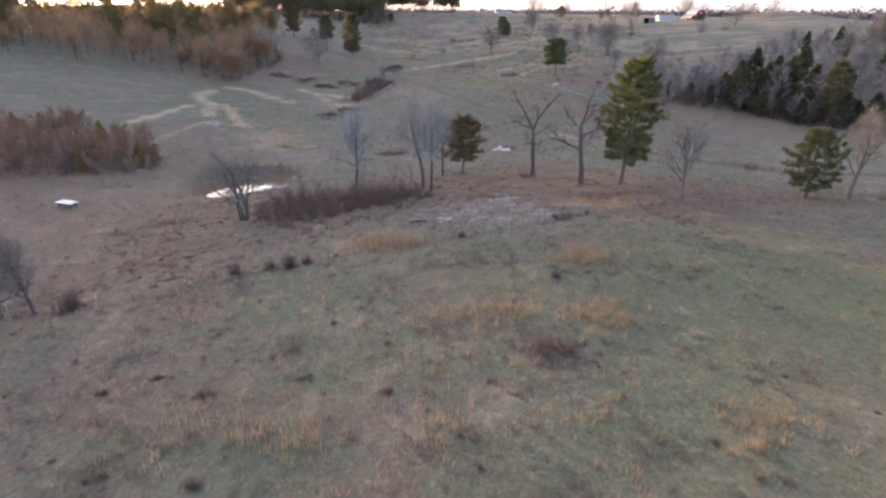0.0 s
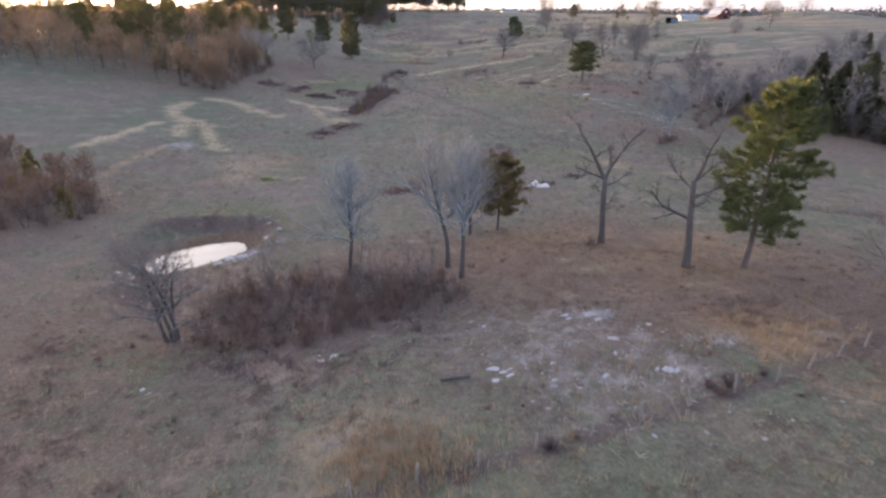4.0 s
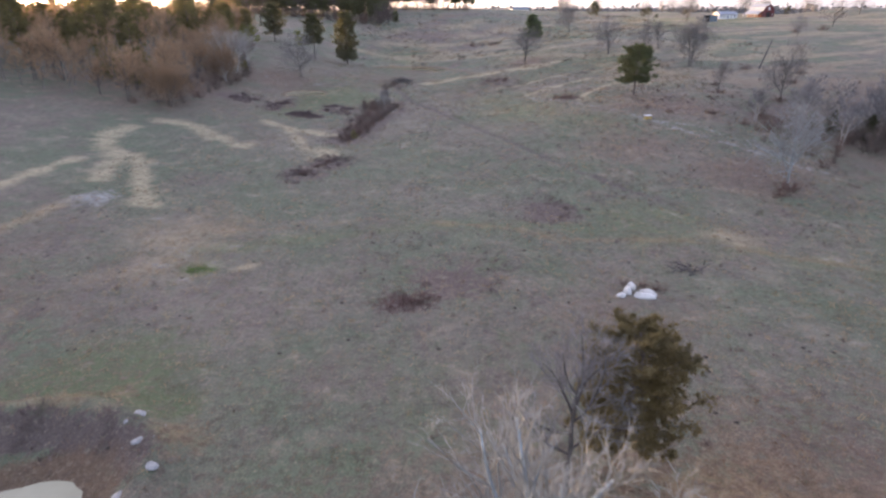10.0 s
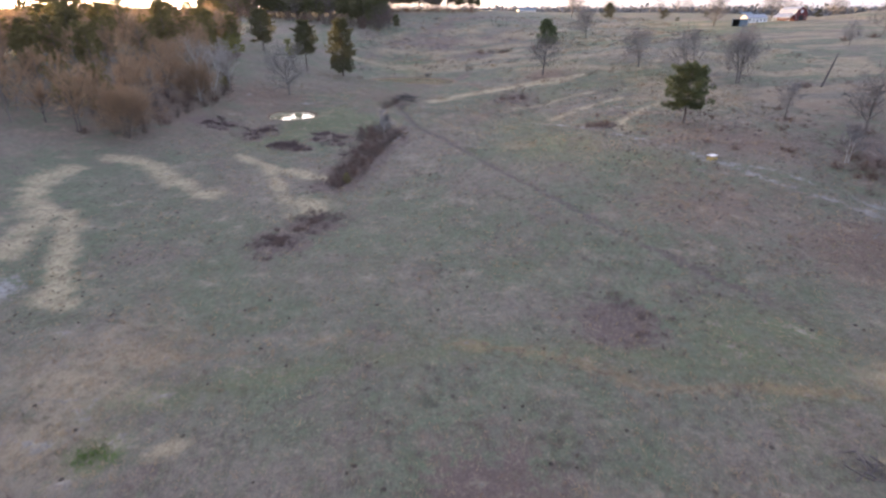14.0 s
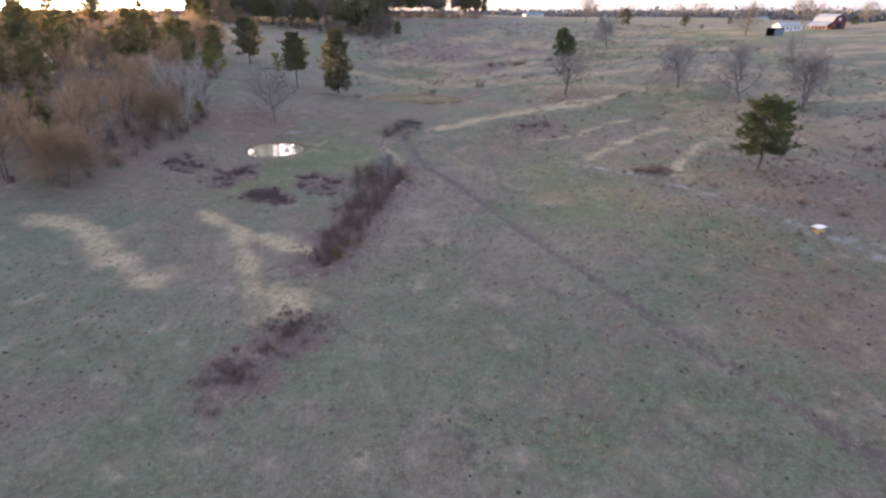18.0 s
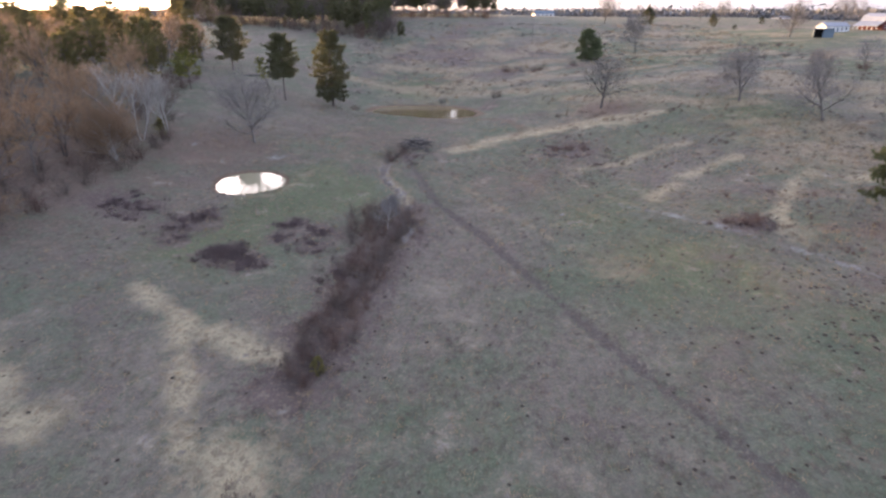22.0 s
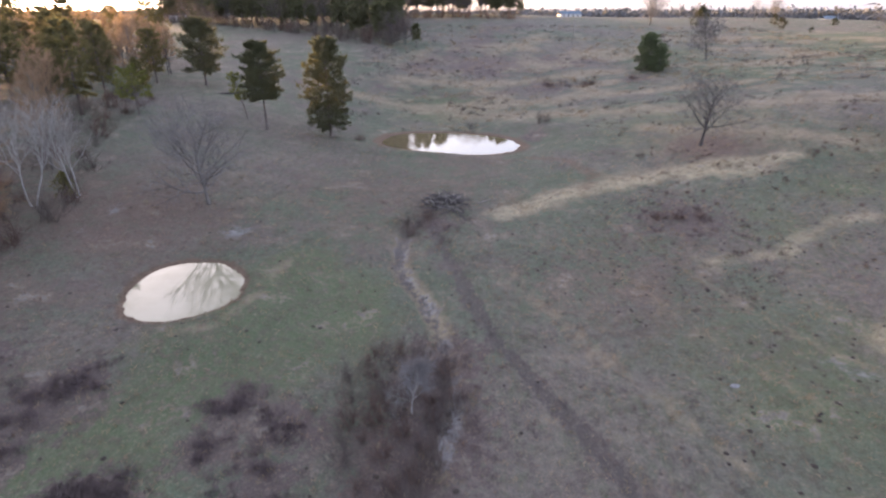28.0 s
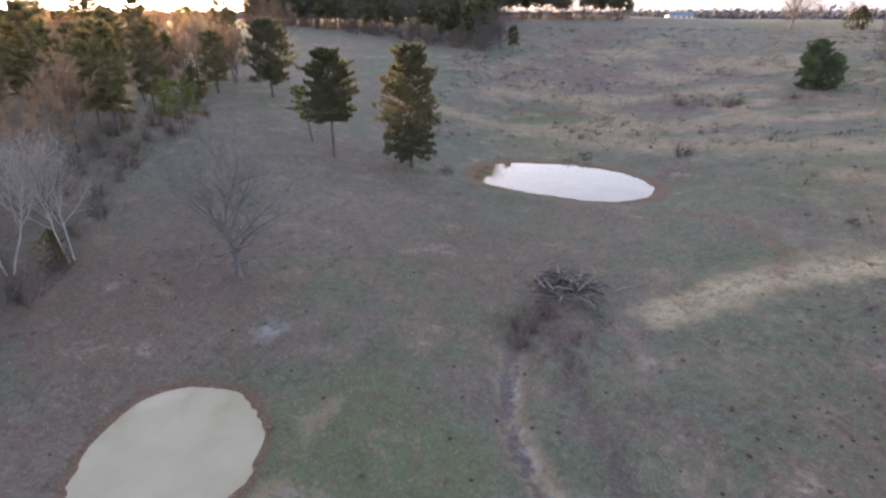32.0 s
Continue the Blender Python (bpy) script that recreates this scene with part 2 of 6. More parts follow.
def ground_material():
    m = Nodes("pasture", 0.85)
    m.bsdf.inputs["Specular IOR Level"].default_value = 0.12
    n_big, n_mid, n_small, n_fine = m.noise(0.035, 4), m.noise(0.22, 5, 0.65), m.noise(1.1, 6, 0.7), m.noise(6.0, 4, 0.7)
    smear = m.noise(0.8, 5, 0.7, stretch=(1.0, 0.45, 1.0))
    c = m.mix(m.step(n_big, 0.4, 0.56), (0.168, 0.153, 0.124), (0.108, 0.136, 0.088))
    c = m.mix(m.maths("MULTIPLY", m.step(n_mid, 0.45, 0.68), 0.6), c, (0.205, 0.188, 0.155))
    c = m.mix(m.maths("MULTIPLY", m.step(m.noise(0.09, 6, 0.7), 0.48, 0.63), 0.7), c, (0.15, 0.12, 0.108))
    c = m.mix(m.maths("MULTIPLY", m.step(smear, 0.48, 0.66), 0.8), c, (0.112, 0.128, 0.082))

    def zone(name, colour_a, colour_b, soft=0.5, full=1.0, lo=0.3, hi=0.62):
        edge = m.maths("ADD", m.attr(name), m.maths("MULTIPLY", m.maths("SUBTRACT", m.maths("ADD", n_mid, n_small), 1.0), soft))
        f = m.maths("MULTIPLY", m.step(edge, lo, hi), full)
        return m.mix(f, c, m.mix(m.step(n_small, 0.35, 0.68), colour_a, colour_b))

    c = zone("green", (0.085, 0.125, 0.058), (0.15, 0.16, 0.095), 1.2, 0.88)
    c = zone("tan", (0.34, 0.285, 0.185), (0.24, 0.2, 0.135), 1.5, 0.8, 0.2, 0.8)
    c = zone("litter", (0.128, 0.09, 0.072), (0.188, 0.138, 0.108), 1.3, 0.9, 0.25, 0.75)
    c = zone("ochre", (0.25, 0.18, 0.095), (0.19, 0.13, 0.08), 1.2, 0.65)
    c = zone("weed", (0.1, 0.075, 0.072), (0.15, 0.115, 0.105), 1.6, 0.85)
    c = zone("straw", (0.43, 0.38, 0.245), (0.31, 0.27, 0.175), 2.2, 0.9, 0.2, 0.8)
    c = zone("pale", (0.37, 0.385, 0.385), (0.28, 0.28, 0.265), 1.9, 0.75)
    c = zone("mud", (0.135, 0.09, 0.06), (0.19, 0.13, 0.082), 0.7, 0.9)
    c = zone("trail", (0.085, 0.075, 0.068), (0.125, 0.11, 0.1), 1.1, 0.8)
    c = m.mix(m.maths("MULTIPLY", m.step(n_small, 0.47, 0.62), 0.8), c, m.mix(0.55, c, (0.06, 0.046, 0.042)))
    c = m.mix(m.maths("MULTIPLY", m.step(n_fine, 0.48, 0.68), 0.6), c, m.mix(0.5, c, (0.035, 0.03, 0.026)))
    c = m.mix(m.maths("MULTIPLY", m.step(n_fine, 0.5, 0.25), 0.4), c, m.mix(0.5, c, (0.42, 0.37, 0.29)))
    specks = m.noise(2.6, 6, 0.8)
    c = m.mix(m.maths("MULTIPLY", m.step(specks, 0.54, 0.64), 0.55), c, m.mix(0.6, c, (0.4, 0.33, 0.25)))
    c = m.mix(m.maths("MULTIPLY", m.step(m.noise(0.5, 6, 0.75), 0.54, 0.66), 0.55), c, m.mix(0.5, c, (0.11, 0.09, 0.075)))
    c = m.mix(m.maths("MULTIPLY", m.step(m.noise(1.7, 5, 0.8), 0.57, 0.66), 0.7), c, m.mix(0.5, c, (0.26, 0.16, 0.1)))
    m.colour(c)
    m.bump(m.maths("ADD", n_small, m.maths("MULTIPLY", n_fine, 0.5)), 1.0, 0.4)
    return m.mat


def water_material(name, c1, c2):
    m = Nodes(name, 0.03)
    m.bsdf.inputs["Specular IOR Level"].default_value = 0.9
    m.bsdf.inputs["IOR"].default_value = 1.333
    m.colour(m.mix(m.step(m.noise(0.25, 4), 0.35, 0.7), c1, c2))
    m.bump(m.noise(1.6, 3, 0.5, stretch=(1, 2.2, 1)), 0.05, 0.02)
    return m.mat


PASTURE = ground_material()
WATER = water_material("pond_water", (0.23, 0.215, 0.135), (0.27, 0.255, 0.17))
WATER_BROWN = water_material("brown_pond_water", (0.13, 0.105, 0.055), (0.17, 0.14, 0.075))

# ---- terrain ----
# rolling hills and hollows: x, y, radius, height over the plain
PLAIN = 26.0
HILLS = [
    (-80, 60, 289.1, -23.67), (145, 598, 166.4, 3.37), (-14, 295, 92.7, -8.38), (-259, 599, 300.4, 8.53),
    (41, -47, 99.6, 14.65), (-257, -17, 169.1, 12.26), (-5, 393, 67.0, -3.98), (257, 369, 176.7, 6.63),
    (105, 161, 71.0, -8.27), (-37, 157, 69.5, -2.73), (-216, 246, 88.2, 6.89), (59, 323, 47.3, 4.37),
    (249, 697, 168.6, 6.07), (-54, 696, 170.4, 4.85), (219, 1, 102.4, 4.07), (14, 60, 37.6, 3.41),
    (46, 215, 49.2, 3.86), (-9, 551, 96.5, 4.61), (-103, 313, 61.0, 4.09), (263, 448, 31.7, 5.33),
    (-35, 365, 32.3, -5.31), (-82, 18, 59.2, 4.46),
]
# x, y, half width, half length, water level, squareness
PONDS = {
    "near": (-35.6, 94.8, 6.5, 4.1, 4.4, 2.2, 0.74),
    "dam": (-54.0, 265.1, 6.6, 7.75, 8.3, 2.2, 0.42),
    "far": (-21.4, 341.0, 17.2, 11.2, 9.6, 2.3, -0.3),
}


def lattice(ix, iy, seed):
    h = np.sin(ix * 127.1 + iy * 311.7 + seed * 74.7) * 43758.5453
    return h - np.floor(h)


def soft_noise(x, y, size, seed=0):
    x, y = np.asarray(x, float) / size, np.asarray(y, float) / size
    ix, iy = np.floor(x), np.floor(y)
    fx, fy = x - ix, y - iy
    fx, fy = fx * fx * (3 - 2 * fx), fy * fy * (3 - 2 * fy)
    a, b = lattice(ix, iy, seed), lattice(ix + 1, iy, seed)
    c, d = lattice(ix, iy + 1, seed), lattice(ix + 1, iy + 1, seed)
    return (a + (b - a) * fx) + ((c + (d - c) * fx) - (a + (b - a) * fx)) * fy - 0.5


def smooth(v, lo, hi):
    v = np.clip((v - lo) / (hi - lo), 0, 1)
    return v * v * (3 - 2 * v)


def to_line(x, y, line):
    """Distance to a polyline."""
    best = np.full(np.shape(x), 1e9)
    for (ax, ay), (bx, by) in zip(line[:-1], line[1:]):
        dx, dy = bx - ax, by - ay
        k = np.clip(((x - ax) * dx + (y - ay) * dy) / (dx * dx + dy * dy), 0, 1)
        best = np.minimum(best, np.hypot(x - ax - k * dx, y - ay - k * dy))
    return best


def pond_ratio(x, y, pond):
    """1 on the shore, less inside."""
    cx, cy, a, b, level, power, turn = pond
    u, v = x - cx, y - cy
    u, v = u * math.cos(turn) + v * math.sin(turn), v * math.cos(turn) - u * math.sin(turn)
    q = (np.abs(u / a) ** power + np.abs(v / b) ** power) ** (1 / power)
    ang = np.arctan2(v, u)
    return q / (1 + 0.03 * np.sin(3 * ang + cx) + 0.012 * np.sin(7 * ang + cy) + 0.006 * np.sin(17 * ang))


CREEK = [(-23, 300), (-28.3, 286), (-29, 275), (-27.2, 270), (-24.7, 264), (-22.6, 257), (-21.6, 253), (-24, 240), (-28, 222), (-31, 206)]
CUT = [(46, 124), (50.6, 117.6), (56.3, 108.1), (62.9, 103.8), (66.7, 97.8), (80, 93)]
BANK = [(-28.6, 283), (-28.6, 275), (-26.7, 270), (-24.2, 264), (-22.1, 257), (-20.8, 252), (-21, 246), (-22.6, 238)]
TRAIL = [(-24, 286), (-17, 258), (-10, 242.5), (-4.7, 228.5), (2, 210.5), (8.5, 195), (15, 182), (24, 166), (36, 146)]
FENCE = [(-46, 33), (-35, 37), (-23, 41), (-14, 46), (-8, 48.5), (3, 51.5), (17, 56), (31, 63), (50, 70.5), (75, 78)]


def height(x, y, detail=True):
    x, y = np.asarray(x, float), np.asarray(y, float)
    z = np.full(np.shape(x), PLAIN)
    for hx, hy, r, h in HILLS:
        z = z + h * np.exp(-((x - hx) ** 2 + (y - hy) ** 2) / r ** 2)
    far = np.hypot(x, y - 250)
    z = z + smooth(far, 700, 2500) * (8 * soft_noise(x, y, 900, 4) + 4)
    # dams: low ridges of earth round the lower sides
    z = z + 2.1 * np.exp(-((np.hypot((x + 36), (y - 96)) - 10.2) / 2.0) ** 2) * smooth(y, 92, 102)
    z = z + 1.0 * np.exp(-((np.hypot((x + 54), (y - 266)) - 13.0) / 3.5) ** 2) * smooth(x - 0.5 * (y - 262), -56, -44)
    z = z + 1.0 * np.exp(-((np.hypot((x + 22) * 0.85, (y - 342)) - 18) / 3.5) ** 2) * smooth(-y, -338, -328)
    z = z - 0.9 * np.exp(-(to_line(x, y, CREEK) / 1.3) ** 2)
    z = z - 0.55 * np.exp(-(to_line(x, y, TRAIL) / 0.8) ** 2) * (0.45 + 0.55 * smooth(y, 190, 220))
    z = z - 0.9 * np.exp(-(to_line(x, y, CUT) / 1.2) ** 2)
    for pond in PONDS.values():
        q, level = pond_ratio(x, y, pond), pond[4]
        rim = level + 0.1 + 1.2 * np.clip(q - 1, 0, 1)
        bed = level - 1.3 * np.clip(1 - q, 0, 1) ** 0.7
        k = smooth(q, 1.15, 1.75)
        z = np.where(q < 1, bed, rim * (1 - k) + z * k)
    if detail:
        dry = np.minimum.reduce([smooth(pond_ratio(x, y, p), 1.02, 1.3) for p in PONDS.values()])
        z = z + dry * (0.5 * soft_noise(x, y, 9, 1) + 0.22 * soft_noise(x, y, 3.1, 2) + 0.16 * soft_noise(x, y, 1.3, 3))
    return z


def on_ground(x, y):
    return float(height(x, y))


def blob(x, y, cx, cy, r):
    return np.clip(1.15 - np.hypot(x - cx, y - cy) / r * 0.65, 0, 1)


def strip(x, y, line, w):
    return np.clip(1.05 - to_line(x, y, line) / w * 0.5, 0, 1)


def cover(x, y):
    """How much of each kind of cover, and of painted shade, there is at a place."""
    most = np.maximum.reduce
    east = smooth(x - 0.15 * (y - 230), 18, 60) * smooth(y, 215, 250) * smooth(-y, -470, -380)
    far_slope = smooth(y, 350, 380) * smooth(-y, -500, -440) * smooth(x, -70, -20)
    straw = most([
        strip(x, y, [(-81, 218), (-72, 215.5), (-64, 207), (-53.5, 200)], 2.0),
        strip(x, y, [(-56, 224.5), (-48, 218), (-45.5, 214), (-42, 206), (-38.5, 198)], 1.25),
        strip(x, y, [(-47, 217), (-40.5, 213.2), (-34, 210)], 1.5),
        blob(x, y, -33.5, 194.5, 4.2),
        strip(x, y, [(-84.5, 209), (-87, 203), (-82, 193), (-75.2, 187), (-73.8, 180), (-73, 173)], 2.2),
        strip(x, y, [(-72.5, 188), (-67, 178), (-61, 166.5), (-56, 160.2)], 1.5), blob(x, y, -58.5, 163, 3.2) * 0.9,
        strip(x, y, [(-83, 182.5), (-85, 173), (-86.5, 164), (-88, 156)], 1.7),
        strip(x, y, [(-13.7, 292.1), (-5.3, 297.6), (5.6, 302.1), (18.2, 303.5), (30.9, 299.9)], 2.1),
        strip(x, y, [(12, 303), (30, 305.5), (40, 303)], 1.6),
        strip(x, y, [(21, 251), (31, 260.5), (44, 269)], 1.5) * 0.82,
        blob(x, y, 33, 230.5, 2.4) * 0.85, strip(x, y, [(33, 230.3), (36, 239), (44, 249.5), (51, 257)], 1.3) * 0.82,
        strip(x, y, [(13, 272), (22.8, 272.7), (30, 278), (38, 280)], 1.3) * 0.68, blob(x, y, 57, 250, 2.5),
        blob(x, y, -32.2, 136.5, 1.7),
    ])
    straw = straw * 0.95
    patch = smooth(soft_noise(x * 0.45 + y * 0.1, y, 7, 101) + 0.6 * soft_noise(x * 0.6, y, 2.6, 102), -0.02, 0.34)
    tan = most([strip(x, y, [(-10, 295), (5, 303), (20, 305), (34, 302)], 3.2) * 0.9, strip(x, y, [(-40, 417), (-24, 407), (-14, 414), (-2, 440), (20, 464)], 3.0) * 0.95, strip(x, y, [(24, 331), (41, 316), (52, 306)], 3.0), strip(x, y, [(82, 324), (78, 306)], 5.0), blob(x, y, 69.6, 279, 6), blob(x, y, 57, 279, 5), blob(x, y, 96, 303, 9), blob(x, y, 88, 290, 6),
                strip(x, y, [(80, 478), (105, 478), (136, 474), (160, 462)], 1.6), strip(x, y, [(-50, 541), (-20, 532), (10, 526)], 1.4), strip(x, y, [(-45, 105.0), (-37, 105.8), (-31, 105.4)], 0.5),
                blob(x, y, -5.6, 51.4, 2.6) * 0.6, blob(x, y, 12.8, 43.9, 1.8) * 0.6,
                strip(x, y, [(-70, 162), (-72.3, 147), (-71, 135), (-63, 122.7), (-56, 114.5)], 1.3) * 0.9, (0.1 + 0.72 * patch) * east, (0.2 + 0.75 * patch) * far_slope, strip(x, y, [(-20, 372), (40, 340), (70, 330)], 5) * 0.8,
                blob(x, y, 34, 320, 14) * 0.8, strip(x, y, [(-55, 384), (-20, 376), (20, 372), (60, 362)], 3.0) * 0.9, strip(x, y, [(-40, 402), (0, 396), (30, 402)], 3.0) * 0.9, strip(x, y, [(-30, 424), (10, 418), (50, 425)], 4.0) * 0.85, blob(x, y, 62, 262, 16) * 0.8, blob(x, y, -45, 148, 8) * 0.75, blob(x, y, -44, 137, 6) * 0.7, blob(x, y, 8.5, 225, 4) * 0.6,
                strip(x, y, BANK, 1.0) * 1.3, strip(x, y, [(1.3, 295), (6.8, 278), (10, 266.7), (14.3, 254), (20, 243)], 0.5) * 0.62, strip(x, y, [(-13.2, 272), (-9.6, 263), (-6.8, 256.6), (0, 240), (8, 222)], 0.5) * 0.62, strip(x, y, [(-22, 280.7), (-16.6, 272.8), (-12, 265.8), (-6, 252)], 0.5) * 0.6, strip(x, y, [(-4, 290), (0, 274), (4, 260), (10, 244)], 0.45) * 0.55, strip(x, y, [(5, 290), (14, 276), (26, 262)], 0.45) * 0.55, strip(x, y, [(-43.2, 272), (-44.2, 268), (-44.4, 263), (-46.6, 256.5), (-50, 254)], 0.8) * 0.6, blob(x, y, 34, 142.8, 4) * 0.8,
                blob(x, y, -9, 53, 5) * 0.6])
    litter = most([blob(x, y, -70, 282, 20) * 0.75, blob(x, y, -30, 300, 26) * 0.55, blob(x, y, 0, 270, 18) * 0.5, blob(x, y, -20, 318, 14) * 0.5, blob(x, y, -18, 25, 9) * 0.6, blob(x, y, -30, 52, 14) * 0.7, blob(x, y, -8, 131, 8) * 0.5, blob(x, y, 10, 120, 10) * 0.5, blob(x, y, -20, 37, 4) * 0.7, blob(x, y, -13.4, 25.1, 1.6) * 0.7, blob(x, y, -20.5, 27, 2) * 0.7, smooth(x, 15, 40) * smooth(y, 170, 200) * smooth(-y, -300, -240) * patch * 0.55,
                   blob(x, y, 15, 82, 20) * 1.1, blob(x, y, 30, 74, 20) * 0.95, blob(x, y, -8, 84, 14) * 0.9, blob(x, y, -30, 78, 18) * 0.8,
                   blob(x, y, -45, 70, 26) * 0.75, blob(x, y, -36, 45, 14) * 0.75, blob(x, y, -98, 260, 40) * 0.7, blob(x, y, 120, 190, 45),
                   blob(x, y, 50, 170, 14) * 0.7, blob(x, y, 55, 215, 14) * 0.7, blob(x, y, -80, 108, 30) * 0.9,
                   blob(x, y, 30, 314, 8) * 0.95, blob(x, y, -70, 300, 26) * 0.3, blob(x, y, 35, 188, 18) * 0.55])
    ochre = most([blob(x, y, -26, 103, 2.6) * 0.7, blob(x, y, -35, 107.3, 4) * 0.6, blob(x, y, 20.5, 63, 5) * 0.7, blob(x, y, 10, 92, 8), blob(x, y, 20, 82, 9) * 0.85, blob(x, y, 28, 88, 8) * 0.75, blob(x, y, 31, 317, 9) * 0.35, blob(x, y, -42, 150, 5) * 0.4, strip(x, y, [(-8.4, 151), (0.5, 149.5), (9.9, 142.6), (20.6, 143), (29.7, 140.4), (45, 132)], 1.1) * 0.6, strip(x, y, [(-38, 149), (-26.7, 151), (-18.6, 154.4), (-8.4, 151)], 0.8) * 0.5])
    green = most([blob(x, y, 58, 292, 22) * 0.62, blob(x, y, 30, 335, 22) * 0.6, blob(x, y, 100, 300, 26) * 0.55, blob(x, y, 12, 250, 16) * 0.6, blob(x, y, 30, 205, 16) * 0.5, strip(x, y, [(-46, 108.5), (-36, 109), (-29, 107.5)], 2.4) * 1.1, blob(x, y, 110, 338, 16) * 0.8, blob(x, y, 130, 440, 30) * 0.9, blob(x, y, 160, 420, 26), blob(x, y, 40, 290, 8) * 0.6, blob(x, y, 62, 292, 5) * 0.7,
                  blob(x, y, -39.5, 262, 10) * 1.3, blob(x, y, -41, 271, 6), blob(x, y, -45, 250, 9) * 0.95, blob(x, y, -52, 240, 13) * 0.75, blob(x, y, 26, 36, 18) * 0.65, blob(x, y, 4, 44, 16) * 0.42,
                  blob(x, y, 25, 148, 14) * 0.55, blob(x, y, -38.2, 135.9, 1.9) * 1.3, blob(x, y, -37, 112, 8) * 0.9, blob(x, y, 15, 225, 16) * 0.6,
                  strip(x, y, [(-40, 142), (-10, 151), (10, 148), (34, 138), (60, 120)], 3.5) * 0.55, blob(x, y, -20, 378, 20) * 0.75, blob(x, y, 70, 380, 26) * 0.7,
                  blob(x, y, 60, 420, 26) * 0.6, blob(x, y, 115, 400, 30) * 0.8, blob(x, y, 25, 280, 14) * 0.5])
    # first strip is the shadow over the far gully field, in weed colour
    # second strip darkens the near dam's inner face: shade laid in as weed cover
    weed = most([strip(x, y, [(14, 500), (-3, 483), (-13, 449), (-24, 430), (-34, 415)], 8) * 0.62, strip(x, y, [(-47, 102.6), (-41, 103.2), (-36, 103.8), (-31, 103.2), (-27.5, 101)], 1.3) * 1.1, blob(x, y, 16, 426, 9) * 0.7, blob(x, y, 28, 417, 9) * 0.65,
                 strip(x, y, [(-45, 393), (-10, 386), (16, 390)], 3.5) * 0.5, strip(x, y, [(-30, 412), (5, 408), (30, 412)], 4) * 0.5, blob(x, y, -10.8, 125.8, 2.6) * 0.75, blob(x, y, -58, 243.5, 4.4) * 1.0, blob(x, y, -56, 247.5, 3.2) * 0.9, blob(x, y, -57.5, 238.5, 3.0) * 0.85, blob(x, y, -48.3, 234.6, 3.6) * 1.1, blob(x, y, -44.4, 232.4, 3.2) * 0.95, blob(x, y, -40.8, 245.6, 3.2) * 0.92, blob(x, y, -35.5, 243, 3.6) * 0.95, blob(x, y, -36.2, 238, 3.0) * 0.9, blob(x, y, -41.3, 240.6, 2.8) * 0.85, blob(x, y, -68, 248, 5.0) * 0.85, blob(x, y, -74, 251, 5.0) * 0.8, blob(x, y, -31.6, 191.5, 2.6) * 0.6, strip(x, y, CREEK[6:], 4.2), blob(x, y, 10.7, 154, 4.2) * 1.0,
                 blob(x, y, 6.9, 27.8, 2.2) * 0.9, blob(x, y, 30, 235, 3.5), blob(x, y, 14, 285, 8) * 0.75, blob(x, y, -13, 74, 12) * 1.0, blob(x, y, 10, 388, 9) * 0.75,
                 blob(x, y, -10, 420, 16) * 0.8, blob(x, y, -31, 186, 5) * 0.9, blob(x, y, -34.5, 179, 5) * 0.85, blob(x, y, 38, 385, 7) * 0.6,
                 blob(x, y, 80, 205, 16) * 0.7, blob(x, y, -6, 131, 5) * 0.85, blob(x, y, -1, 343, 3.5) * 0.8, blob(x, y, -23, 287, 5) * 0.7])
    pale = most([blob(x, y, 8, 59, 8) * 0.5, blob(x, y, 9, 67, 2.5), blob(x, y, -28.3, 91.5, 2.6), blob(x, y, -67, 163, 3.5) * 1.4,
                 blob(x, y, 38.3, 200, 1.5), blob(x, y, 0, 66, 2.5) * 0.7, blob(x, y, -55.5, 78, 1.6),
                 strip(x, y, [(14, 250), (24, 238), (34, 222), (50, 192), (66, 172)], 0.7) * 0.72, strip(x, y, [(40, 206), (50, 200), (64, 180)], 0.7) * 0.8,
                 strip(x, y, [(-77, 268), (-72.6, 275.7), (-72, 284), (-70, 293)], 0.6) * 0.55, blob(x, y, -53, 281, 2.0) * 0.9])
    pale = pale * 0.66
    grains = smooth(soft_noise(x, y, 2.6, 151) + 0.8 * soft_noise(x, y, 1.2, 152), 0.02, 0.4)
    seep = most([blob(x, y, 8.8, 66.7, 2.2) * 1.3, blob(x, y, 16.2, 61.3, 2.6), blob(x, y, 9, 59.5, 9) * 0.9, blob(x, y, -1.4, 66, 4) * 0.8, blob(x, y, 2.5, 58, 5) * 0.9, blob(x, y, -12, 62.8, 2.4) * 0.7, blob(x, y, -22.8, 60.9, 2.2) * 0.8,
                 blob(x, y, 20, 49, 2.2) * 0.7, blob(x, y, 16.2, 46, 2) * 0.9, blob(x, y, -39.5, 86, 3.5) * 0.8, blob(x, y, -32, 84.5, 3) * 0.8, blob(x, y, -43, 60, 6) * 0.6, blob(x, y, -46, 148, 8) * 0.75, blob(x, y, -44, 137, 6) * 0.75])
    pale = np.maximum(pale, seep * grains * 0.54)
    pale = np.maximum(pale, strip(x, y, BANK, 0.75) * (0.55 + 0.35 * grains))
    mud = np.zeros(np.shape(x))
    for key, w in (("near", 0.75), ("dam", 0.22), ("far", 0.26)):
        q = pond_ratio(x, y, PONDS[key])
        mud = np.maximum(mud, 1 - np.clip((q - 1) / w, 0, 1))
    mud = np.maximum(mud, strip(x, y, [(-6, 322), (2, 318), (6, 308), (3, 302)], 1.6) * 0.55)
